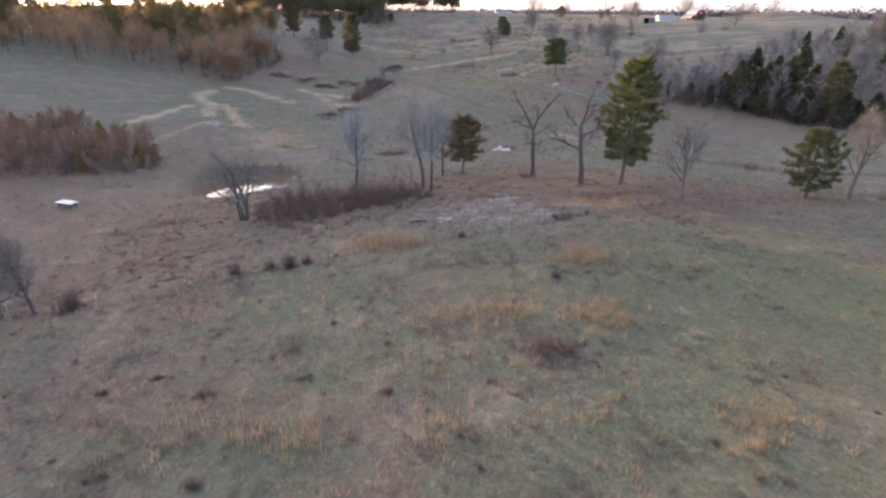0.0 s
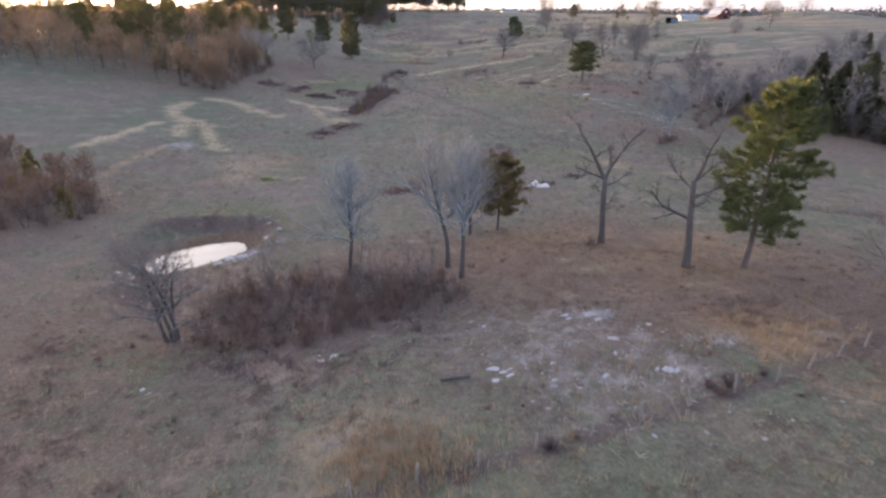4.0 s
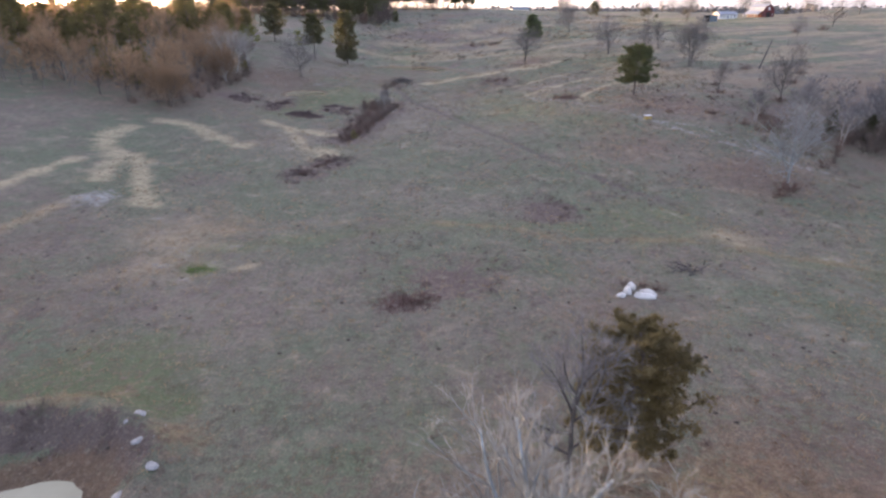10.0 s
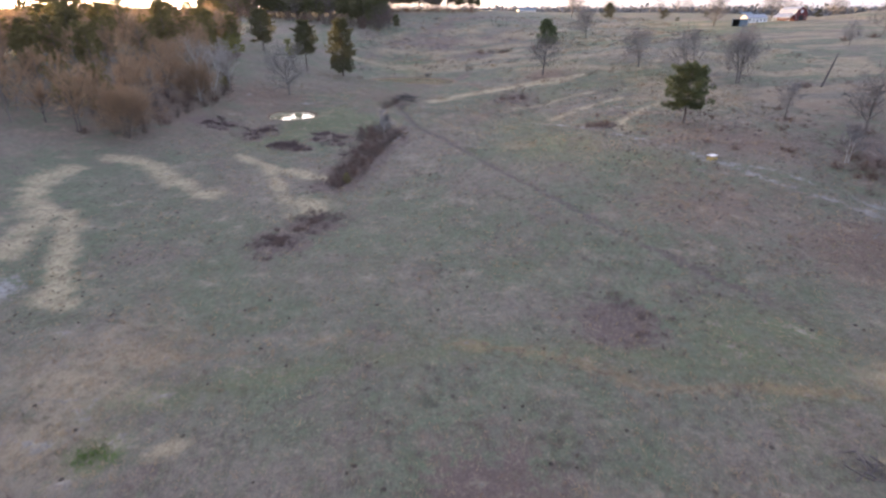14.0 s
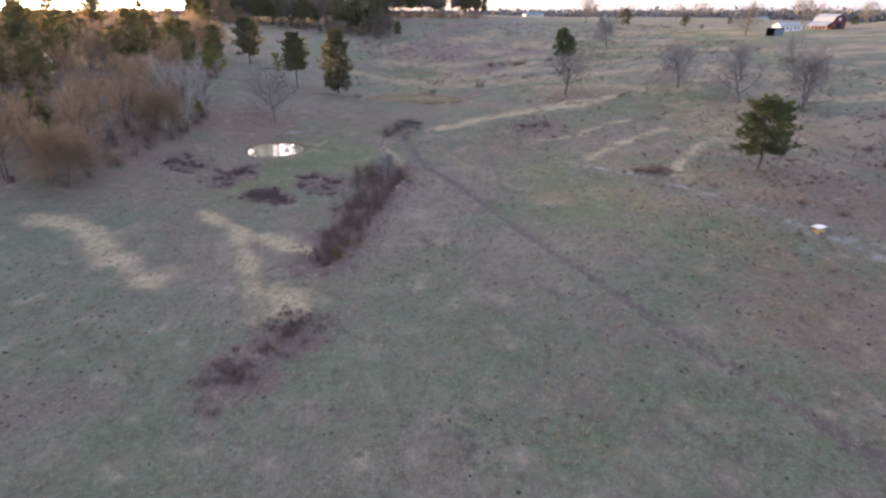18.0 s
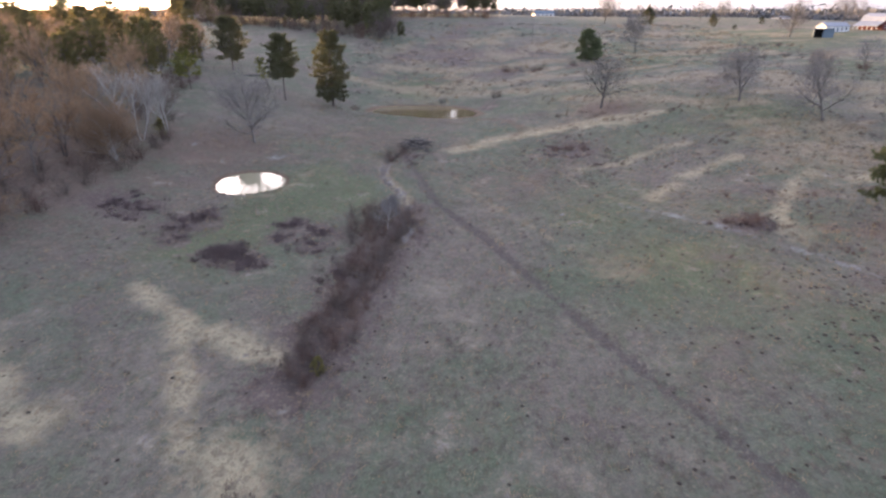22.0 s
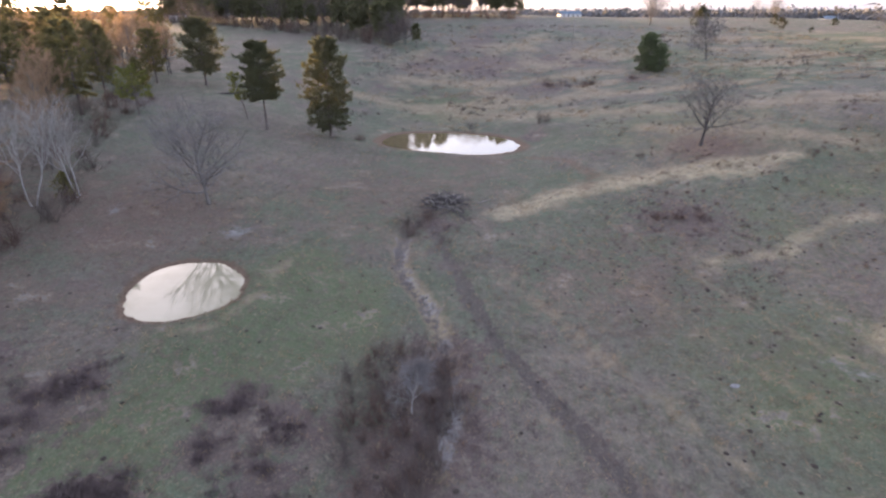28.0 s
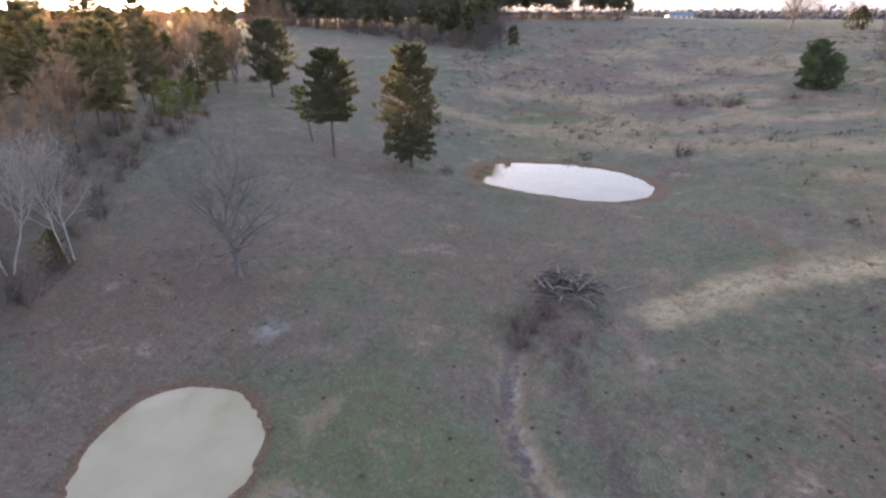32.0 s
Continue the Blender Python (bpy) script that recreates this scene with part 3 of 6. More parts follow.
    # also darkens creek, cut and fence line; third strip is the gully's painted shadow
    trail = most([strip(x, y, TRAIL, 0.65) * (0.68 + 0.9 * soft_noise(x, y, 11, 7) + 0.4 * smooth(y, 198, 226)), strip(x, y, CREEK, 0.7) * 0.75, strip(x, y, [(-24, 287), (-24, 276.5), (-22, 270), (-18.5, 262), (-15.5, 255.4)], 0.8) * 0.55, strip(x, y, CUT, 1.1) * 1.1, strip(x, y, FENCE, 0.7) * 0.75, strip(x, y, [(-66, 158), (-60, 140), (-50, 122), (-52, 108)], 1.2) * 0.5])
    return dict(straw=straw, tan=tan, litter=litter, ochre=ochre, green=green, weed=weed, pale=pale, mud=mud, trail=trail)


def steps(lo, hi, fine, end_lo, end_hi, grow=1.16):
    """Even steps from lo to hi, then ever wider ones out to the ends."""
    mid = list(np.arange(lo, hi + fine / 2, fine))
    for sign, out in ((-1, end_lo), (1, end_hi)):
        d, v, more = fine, (lo if sign < 0 else hi), []
        while (v > out) if sign < 0 else (v < out):
            d *= grow
            v += sign * d
            more.append(v)
        mid = more[::-1] + mid if sign < 0 else mid + more
    return np.array(mid)


def part(name, bm_or_mesh, material, parent=None, label=""):
    """Links a bmesh, or a mesh, as one object, under a thing or a part."""
    if isinstance(bm_or_mesh, bmesh.types.BMesh):
        me = bpy.data.meshes.new(name)
        bm_or_mesh.to_mesh(me)
        bm_or_mesh.free()
    else:
        me = bm_or_mesh
    if material and not me.materials:
        me.materials.append(material)
    ob = new(name, me)
    if parent:
        ob.parent = parent
    return tagged(ob, label)


def thing(name, x, y, z=None, turn=0.0, scale=1.0, label="", category="", group="", kind=""):
    e = new(name)
    e.empty_display_size = 0.3
    zz = on_ground(x, y) if z is None else z
    e.matrix_basis = Matrix.LocRotScale((x, y, zz), Euler((0, 0, turn)), (scale, scale, scale))
    return tagged(e, label, category, group, kind)


def mesh_of(name, verts, faces, flat=False):
    me = bpy.data.meshes.new(name)
    me.from_pydata([tuple(v) for v in verts], [], faces)
    if not flat:
        me.polygons.foreach_set("use_smooth", [True] * len(me.polygons))
    me.update()
    return me


def tri_mesh(name, tris):
    """A mesh of loose triangles from an array (n, 3, 3)."""
    n = len(tris)
    me = bpy.data.meshes.new(name)
    me.vertices.add(3 * n)
    me.vertices.foreach_set("co", np.asarray(tris, np.float32).ravel())
    me.loops.add(3 * n)
    me.loops.foreach_set("vertex_index", np.arange(3 * n, dtype=np.int32))
    me.polygons.add(n)
    me.polygons.foreach_set("loop_start", np.arange(0, 3 * n, 3, dtype=np.int32))
    me.update(calc_edges=True)
    return me


def build_ground():
    xs = steps(-112, 118, 1.0, -4200, 4200)
    ys = steps(14, 400, 1.0, -900, 4600)
    gx, gy = np.meshgrid(xs, ys)
    gz = height(gx, gy)
    nx, ny = len(xs), len(ys)
    co = np.stack([gx, gy, gz], -1).reshape(-1, 3)
    i = (np.arange(ny - 1)[:, None] * nx + np.arange(nx - 1)[None]).ravel()
    quads = np.stack([i, i + 1, i + nx + 1, i + nx], -1)
    me = bpy.data.meshes.new("ground")
    me.vertices.add(len(co))
    me.vertices.foreach_set("co", co.astype(np.float32).ravel())
    me.loops.add(quads.size)
    me.loops.foreach_set("vertex_index", quads.astype(np.int32).ravel())
    me.polygons.add(len(quads))
    me.polygons.foreach_set("loop_start", np.arange(0, quads.size, 4, dtype=np.int32))
    me.polygons.foreach_set("use_smooth", np.ones(len(quads), bool))
    me.update(calc_edges=True)
    for key, values in cover(co[:, 0], co[:, 1]).items():
        a = me.attributes.new(key, "FLOAT", "POINT")
        a.data.foreach_set("value", np.clip(values, 0, 1.3).astype(np.float32))
    return tagged(part("ground", me, PASTURE), "rolling winter pasture of dull grey-green and brown grass", "ground", kind="structure")


build_ground()


def build_water(key, label):
    cx, cy, a, b, level, power, turn = PONDS[key]
    bm = bmesh.new()
    ring = []
    for k in range(96):
        ang = 2 * math.pi * k / 96
        lo, hi = 0.3, 2.0
        for _ in range(24):
            mid = (lo + hi) / 2
            x, y = cx + math.cos(ang) * a * mid, cy + math.sin(ang) * b * mid
            lo, hi = (mid, hi) if pond_ratio(x, y, PONDS[key]) < 1.015 else (lo, mid)
        ring.append(bm.verts.new((cx + math.cos(ang) * a * lo, cy + math.sin(ang) * b * lo, level)))
    bm.faces.new(ring)
    return tagged(part("water", bm, WATER_BROWN if key == "far" else WATER), label, "pond", kind="structure")


build_water("near", "small still farm pond with muddy banks")
build_water("dam", "round muddy stock pond behind a grassy dam")
build_water("far", "wide stock pond that mirrors the pale sky")

# ---- trees ----


class Wood:
    """Collects tapered tubes and thin blades into one mesh."""

    def __init__(self):
        self.v, self.f, self.m = [], [], []

    def tube(self, pts, radii, sides, slot=0):
        base = len(self.v)
        n = len(pts)
        for i, (p, r) in enumerate(zip(pts, radii)):
            d = (pts[min(i + 1, n - 1)] - pts[max(i - 1, 0)]).normalized()
            a = d.orthogonal().normalized()
            b = d.cross(a)
            for k in range(sides):
                ang = 2 * math.pi * k / sides
                self.v.append(p + (a * math.cos(ang) + b * math.sin(ang)) * r)
        for i in range(n - 1):
            for k in range(sides):
                j = base + i * sides
                self.f.append((j + k, j + (k + 1) % sides, j + sides + (k + 1) % sides, j + sides + k))
        self.f.append(tuple(base + (n - 1) * sides + k for k in range(sides)))
        self.m += [slot] * (len(self.f) - len(self.m))

    def blade(self, p, d, length, width, rng):
        a = d.cross(Vector((rng.random() - 0.5, rng.random() - 0.5, rng.random() - 0.5))).normalized() * width
        i = len(self.v)
        self.v += [p - a, p + a, p + d * length]
        self.f.append((i, i + 1, i + 2))
        self.m.append(0)

    def mesh(self, name):
        me = mesh_of(name, self.v, self.f)
        if any(self.m):
            me.polygons.foreach_set("material_index", self.m)
        return me


def bend(d, angle, rng, azimuth=None):
    a = d.orthogonal().normalized()
    b = d.cross(a)
    z = rng.random() * 2 * math.pi if azimuth is None else azimuth
    return (d * math.cos(angle) + (a * math.cos(z) + b * math.sin(z)) * math.sin(angle)).normalized()


def grow(trunk, crown, p, d, length, r, level, rng, c):
    """One limb with its side limbs; the last ones end in twigs."""
    n = c.get("runs", (7, 5, 4, 2))[level]
    pts, dirs = [p.copy()], [d.copy()]
    q = p.copy()
    for i in range(n):
        d = (d + Vector((rng.gauss(0, 1), rng.gauss(0, 1), rng.gauss(0, 0.6))) * c["crook"] * (0.5 if level == 0 else 1) + Vector((0, 0, c["up"] * (0 if level == 0 else 1)))).normalized()
        q = q + d * (length / n)
        pts.append(q.copy())
        dirs.append(d.copy())
    end = 0.42 if level == 0 else 0.3
    radii = [r * (1 + (end - 1) * i / n) for i in range(n + 1)]
    if level == 0:
        radii[0] *= 1.35
    (trunk if level == 0 else crown).tube(pts, radii, c.get("sides", (8, 6, 4, 3))[level], 1 if level == 1 else 0)
    if level == c["levels"]:
        for _ in range(c["twigs"]):
            k = rng.uniform(0.25, 1) * n
            i = min(int(k), n - 1)
            crown.blade(pts[i].lerp(pts[i + 1], k - i), bend(dirs[i], rng.uniform(0.2, 0.9), rng), rng.uniform(0.4, 1.0) * c["twig"], c["thin"], rng)
        return
    turn = rng.random() * 6.28
    count = c["kids"][level]
    for k in range(count):
        f = c["first"][level] + (1 - c["first"][level]) * (k + rng.uniform(0.2, 0.9)) / count
        i = min(int(f * n), n - 1)
        at = pts[i].lerp(pts[i + 1], f * n - i)
        turn += 2.4 + rng.uniform(-0.5, 0.5)
        side = bend(dirs[i], rng.uniform(*c["open"]) * (1.15 - 0.45 * f), rng, turn)
        grow(trunk, crown, at, side, length * c["ratio"][level] * (1.25 - 0.6 * f) * rng.uniform(0.75, 1.2), max(radii[i] * rng.uniform(0.48, 0.7) * (c.get("stout", 1) if level == 0 else 1), 0.014), level + 1, rng, c)


STYLES = {
    # open-grown oak with heavy crooked limbs
    "dead": dict(levels=3, kids=(6, 6, 4), first=(0.46, 0.2, 0.2), ratio=(0.55, 0.36, 0.42), open=(0.5, 1.2), crook=0.2, up=0.05, twigs=7, twig=0.5, thin=0.01),
    "full": dict(levels=3, kids=(11, 7, 5), first=(0.3, 0.2, 0.15), ratio=(0.5, 0.52, 0.5), open=(0.45, 1.0), crook=0.13, up=0.07, twigs=8, twig=0.85, thin=0.013),
    "wide": dict(levels=3, kids=(14, 8, 5), first=(0.22, 0.15, 0.1), ratio=(0.74, 0.52, 0.5), open=(0.6, 1.35), crook=0.15, up=0.06, twigs=11, twig=1.1, thin=0.017),
    # many limbs that rise and fan out from one fork
    "vase": dict(levels=3, kids=(13, 7, 4), first=(0.42, 0.25, 0.15), ratio=(0.72, 0.46, 0.48), open=(0.4, 1.05), crook=0.15, up=0.09, twigs=5, twig=0.7, thin=0.008),
    "skyline": dict(levels=3, kids=(14, 8, 4), first=(0.2, 0.15, 0.1), ratio=(0.78, 0.52, 0.5), open=(0.6, 1.35), crook=0.15, up=0.06, twigs=8, twig=1.5, thin=0.04, sides=(6, 4, 3, 3)),
    "gnarl": dict(levels=3, kids=(9, 6, 4), first=(0.3, 0.2, 0.15), ratio=(0.62, 0.5, 0.5), open=(0.6, 1.35), crook=0.22, up=0.02, twigs=7, twig=0.7, thin=0.011, stout=1.15),
    "dome": dict(levels=3, kids=(17, 9, 6), first=(0.16, 0.15, 0.1), ratio=(0.92, 0.5, 0.5), open=(0.55, 1.25), crook=0.17, up=0.085, twigs=8, twig=1.1, thin=0.012),
    "thin": dict(levels=2, kids=(8, 4), first=(0.3, 0.2), ratio=(0.45, 0.5), open=(0.4, 0.9), crook=0.12, up=0.08, twigs=5, twig=0.45, thin=0.008, sides=(5, 3, 3), runs=(5, 3, 2)),
    "lichen": dict(levels=3, kids=(14, 8, 5), first=(0.42, 0.2, 0.15), ratio=(0.56, 0.5, 0.5), open=(0.4, 1.0), crook=0.17, up=0.1, twigs=7, twig=0.75, thin=0.012, stout=1.3),
    "wood": dict(levels=2, kids=(10, 5), first=(0.22, 0.15), ratio=(0.5, 0.5), open=(0.45, 1.0), crook=0.13, up=0.08, twigs=14, twig=2.0, thin=0.044, sides=(6, 4, 3), runs=(5, 4, 2)),
    "brush": dict(levels=2, kids=(9, 5), first=(0.2, 0.15), ratio=(0.5, 0.5), open=(0.4, 1.0), crook=0.14, up=0.08, twigs=13, twig=1.1, thin=0.022, sides=(5, 3, 3), runs=(5, 3, 2)),
    "far": dict(levels=2, kids=(15, 7), first=(0.2, 0.15), ratio=(0.78, 0.5), open=(0.55, 1.3), crook=0.13, up=0.06, twigs=9, twig=1.9, thin=0.045, sides=(5, 3, 3), runs=(4, 3, 2)),
}


def bare_tree(name, style, tall, girth, seed, bark, twig, stems=1, lean=0.0, label="", group="", limb=None):
    """A leafless tree as an Empty with trunk and crown, at the world's origin."""
    rng = random.Random(seed)
    c = STYLES[style]
    e = tagged(new(name), label, "tree", group)
    for s in range(stems):
        trunk, crown = Wood(), Wood()
        d = Vector((0, 0, 1)) if stems == 1 else bend(Vector((0, 0, 1)), rng.uniform(0.08, 0.28), rng, s * 6.28 / stems)
        d = (d + Vector((lean, 0, 0))).normalized()
        off = Vector((0, 0, -0.35)) if stems == 1 else Vector((math.cos(s * 6.28 / stems), math.sin(s * 6.28 / stems), 0)) * girth * 1.6 + Vector((0, 0, -0.35))
        grow(trunk, crown, off, d, tall * 0.78 * rng.uniform(0.88, 1.0), girth * (1 if stems == 1 else 0.75), 0, rng, c)
        part("trunk", trunk.mesh("trunk"), bark, e)
        part("crown", crown.mesh("crown"), twig, e, "bare leafless crown").data.materials.append(limb or bark)
    return e


def tuft(w, p, out, size, count, rng, width=0.1):
    for _ in range(count):
        d = (out * 0.8 + Vector((rng.gauss(0, 1), rng.gauss(0, 1), rng.gauss(0, 0.8)))).normalized()
        w.blade(p - d * size * 0.25, d, size * rng.uniform(0.7, 1.25), size * width, rng)


def pine_tree(name, tall, girth, seed, clear=0.35, reach=0.2, limbs=60, tufts=10, blades=10, size=0.55, foliage=None, label="", group="", round_top=0.6, lean=0.0):
    rng = random.Random(seed)
    e = tagged(new(name), label, "pine tree", group)
    trunk, branches, needles = Wood(), Wood(), Wood()
    n = 10
    bow = [Vector((lean * tall * (i / n) ** 1.3 + rng.gauss(0, 0.05) * i * 0.3, rng.gauss(0, 0.05) * i * 0.3, -0.35 + (tall + 0.2) * i / n)) for i in range(n + 1)]
    trunk.tube(bow, [girth * (1.3 if i == 0 else 1) * (1 - 0.9 * i / n) + 0.02 for i in range(n + 1)], 8)
    turn = 0.0
    for k in range(limbs):
        f = clear + (0.99 - clear) * (k + rng.random()) / limbs
        i = min(int(f * n), n - 1)
        at = bow[i].lerp(bow[i + 1], f * n - i)
        turn += 2.4 + rng.uniform(-0.6, 0.6)
        g = (f - clear) / (1 - clear)
        shape = (0.78 + 0.3 * math.sin(math.pi * g ** 0.8)) * (1 - g ** 5) ** round_top * (0.86 + 0.14 * math.sin(g * 23 + seed))
        length = tall * reach * shape * rng.uniform(0.7, 1.15) + 0.35
        rise = -0.18 + 0.6 * g + rng.uniform(-0.12, 0.12)
        d = Vector((math.cos(turn), math.sin(turn), rise)).normalized()
        pts = [at + d * length * s + Vector((0, 0, 0.12 * length * s * s)) for s in (0, 0.35, 0.7, 1)]
        r = max(0.015, girth * 0.2 * (1 - f * 0.6))
        branches.tube(pts, [r, r * 0.75, r * 0.5, r * 0.2], 4)
        for _ in range(tufts):
            s = rng.uniform(0.0, 1.0) ** 0.7 * 0.8 + 0.22
            fan = rng.uniform(-1, 1) * length * 0.34 * min(1, 1.5 * (1.15 - s))
            p = at + d * length * s + Vector((-math.sin(turn), math.cos(turn), 0)) * fan + Vector((0, 0, 0.12 * length * s * s + rng.gauss(0, 0.05) * length))
            tuft(needles, p, d * 0.5 + Vector((0, 0, 0.5)), size * rng.uniform(0.7, 1.2), blades, rng, 1.1 / blades)
    part("trunk", trunk.mesh("trunk"), BARK_PINE, e)
    part("bough_frame", branches.mesh("bough_frame"), BARK_DARK, e)
    part("crown", needles.mesh("crown"), foliage or NEEDLE, e, "evergreen needle clumps")
    return e


def cedar_tree(name, tall, wide, seed, tufts=420, blades=9, size=0.6, foliage=None, label="", group="", width=0.2):
    rng = random.Random(seed)
    e = tagged(new(name), label, "cedar tree", group)
    trunk, needles = Wood(), Wood()
    trunk.tube([Vector((0, 0, -0.3)), Vector((0.05, 0, tall * 0.4)), Vector((0, 0.05, tall * 0.92))], [tall * 0.022, tall * 0.016, 0.03], 7)
    lobes = [(rng.uniform(0, 6.28), rng.uniform(0.75, 1.25)) for _ in range(9)]
    for _ in range(tufts):
        g = rng.random() ** 0.8
        ang = rng.uniform(0, 6.28)
        lobe = 1 + 0.28 * sum(math.cos(ang - a) ** 9 * k * math.cos(4 * g + a * 3) for a, k in lobes)
        rad = wide * (0.62 + 0.75 * g if g < 0.32 else 0.95 * (1 - ((g - 0.32) / 0.68) ** 1.5) + 0.05) * lobe * rng.uniform(0.45, 1.0)
        p = Vector((math.cos(ang) * rad, math.sin(ang) * rad, tall * (0.04 + 0.94 * g)))
        tuft(needles, p, Vector((math.cos(ang), math.sin(ang), 0.7)), size * rng.uniform(0.7, 1.25), blades, rng, width)
    part("trunk", trunk.mesh("trunk"), BARK_PINE, e)
    part("crown", needles.mesh("crown"), foliage or CEDAR, e, "dense evergreen sprays")
    return e


def shrub(name, tall, wide, seed, stems=16, twigs=16, material=None, label="", group="", thin=0.016):
    """A many-stemmed leafless bush."""
    rng = random.Random(seed)
    stalks, crown = Wood(), Wood()
    for _ in range(stems):
        p = Vector((rng.gauss(0, 0.25) * wide, rng.gauss(0, 0.25) * wide, -0.15))
        d = Vector((rng.gauss(0, 0.35) + p.x * 0.5 / wide, rng.gauss(0, 0.35) + p.y * 0.5 / wide, 1)).normalized()
        length = tall * rng.uniform(0.55, 1.05)
        pts, dirs = [p], [d]
        for _ in range(4):
            d = (d + Vector((rng.gauss(0, 0.17), rng.gauss(0, 0.17), -0.04))).normalized()
            pts.append(pts[-1] + d * length / 4)
            dirs.append(d)
        stalks.tube(pts, [0.03, 0.024, 0.018, 0.012, 0.006], 3)
        for _ in range(twigs):
            i = rng.randrange(0, 4)
            crown.blade(pts[i].lerp(pts[i + 1], rng.random()), bend(dirs[i], rng.uniform(0.3, 1.0), rng), tall * rng.uniform(0.18, 0.42), thin, rng)
    e = tagged(new(name), label, "bush", group)
    part("stem_clump", stalks.mesh("stem_clump"), material, e)
    part("crown", crown.mesh("crown"), material, e)
    return e


def put(e, x, y, turn=0.0, s=1.0, tilt=0.0):
    e.matrix_basis = Matrix.LocRotScale((x, y, on_ground(x, y) - 0.05), Euler((tilt, 0, turn)), (s, s, s))
    return e


def again(e, x, y, turn=0.0, s=1.0, sz=None):
    m = Matrix.LocRotScale((x, y, on_ground(x, y) - 0.05), Euler((0, 0, turn)), (s, s, sz or s))
    c = copy_thing(e, Matrix.Identity(4))
    c.matrix_basis = m
    return c


def scatter(poly, gap, seed, tries=4000):
    """Points in a polygon, no two nearer than gap."""
    rng = random.Random(seed)
    x0, x1 = min(p[0] for p in poly), max(p[0] for p in poly)
    y0, y1 = min(p[1] for p in poly), max(p[1] for p in poly)
    got = []
    for _ in range(tries):
        x, y = rng.uniform(x0, x1), rng.uniform(y0, y1)
        inside = False
        for (ax, ay), (bx, by) in zip(poly, poly[1:] + poly[:1]):
            if (ay > y) != (by > y) and x < (bx - ax) * (y - ay) / (by - ay) + ax:
                inside = not inside
        if inside and all((x - a) ** 2 + (y - b) ** 2 > gap * gap for a, b in got):
            got.append((x, y))
    return got


# trees by the first fence, in the hollow and round the near pond


def forked_tree(name, trunk_pts, girth, limbs, seed, bark, label):
    """An old oak: a trunk through the given points, and limbs as (height along the trunk, direction, length, radius)."""
    rng = random.Random(seed)
    e = tagged(new(name), label, "tree")
    trunk, crown = Wood(), Wood()
    pts = [Vector(p) for p in trunk_pts]
    n = len(pts)
    trunk.tube(pts, [girth * (1.4 if i == 0 else 1.05 - 0.4 * i / n) for i in range(n)], 9)
    part("trunk", trunk.mesh("trunk"), bark, e)
    for k, d, length, r in limbs:
        i = min(int(k), n - 2)
        grow(trunk, crown, pts[i].lerp(pts[i + 1], k - i), Vector(d).normalized(), length, r, 1, rng, STYLES["dead"])
    part("crown", crown.mesh("crown"), bark, e, "few bare crooked limbs").data.materials.append(bark)
    return e


put(forked_tree("oak_tree", [(0, 0, -0.4), (-0.1, 0, 1.5), (-0.3, 0, 3.8), (-0.4, 0.1, 5.8), (-0.5, 0, 8.0)], 0.37, [
    (3.9, (-0.34, 0.1, 1), 7.4, 0.24), (3.95, (0.3, -0.1, 1), 7.2, 0.22), (3.98, (-1, 0.2, 0.5), 4.4, 0.14), (3.6, (1, -0.1, 0.12), 3.4, 0.1),
    (2.2, (0.9, 0.5, 0.1), 3.0, 0.07), (2.6, (0.8, -0.6, -0.1), 2.6, 0.06), (3.95, (0.1, 0.8, 0.9), 4.8, 0.14), (3.2, (-0.9, -0.5, 0.3), 2.6, 0.07)], 11, BARK_DARK, "dead oak with few crooked limbs in leaf litter"), 16.2, 89.4)
put(forked_tree("oak_tree", [(0, 0, -0.4), (-0.2, 0, 2.4), (-0.6, 0, 5.2), (-0.7, 0.1, 7.2), (-0.9, 0, 9.0)], 0.34, [
    (2.0, (-1, 0.1, 0.2), 6.4, 0.2), (3.9, (0.12, 0, 1), 5.2, 0.19), (3.0, (1, 0.2, 0.6), 4.4, 0.14), (3.5, (-0.5, 0.3, 0.9), 4.2, 0.12),
    (3.9, (0.6, -0.2, 0.8), 3.9, 0.12), (2.5, (0.9, 0.4, 0.3), 3.2, 0.09), (2.6, (-0.4, -0.8, 0.5), 3.2, 0.1)], 23, BARK_DARK, "dark bare oak with one long low limb"), 21.6, 78.6)
put(pine_tree("pine_tree", 18.2, 0.3, 5, 0.24, 0.23, 88, 46, 22, 0.55, NEEDLE_LIGHT, label="tall green pine with an uneven crown", round_top=0.5, lean=0.035), 27.8, 79.2, 0.3)
put(bare_tree("oak_tree", "full", 12.2, 0.26, 31, BARK, TWIG, label="grey bare tree with fine upright twigs"), 30.2, 63.5, 1.2)
put(pine_tree("pine_tree", 9.3, 0.22, 8, 0.2, 0.36, 64, 32, 22, 0.48, NEEDLE_BRIGHT, label="short bushy green pine by the fence"), 50.3, 70.2, 1.0)
put(bare_tree("oak_tree", "full", 12.8, 0.3, 37, BARK, TWIG, label="grey bare oak by the fence"), 56.4, 70.2, 2.0)
put(pine_tree("cedar_tree", 10.3, 0.2, 4, 0.3, 0.34, 96, 46, 16, 0.38, CEDAR_RUST, label="rusty green round-topped cedar under the bare trees", round_top=0.45), 4.7, 99.0, 0.5)
put(bare_tree("oak_tree", "lichen", 16.0, 0.28, 41, BARK_DARK, TWIG_PALE, limb=BARK_LICHEN, label="tall bare tree with pale lichened twigs"), -2.4, 83.6, 0.2)
put(bare_tree("oak_tree", "lichen", 15.0, 0.26, 43, BARK_DARK, TWIG_PALE, limb=BARK_LICHEN, label="bare tree with a pale twisted vine-like limb"), -1.1, 79.2, 1.4)
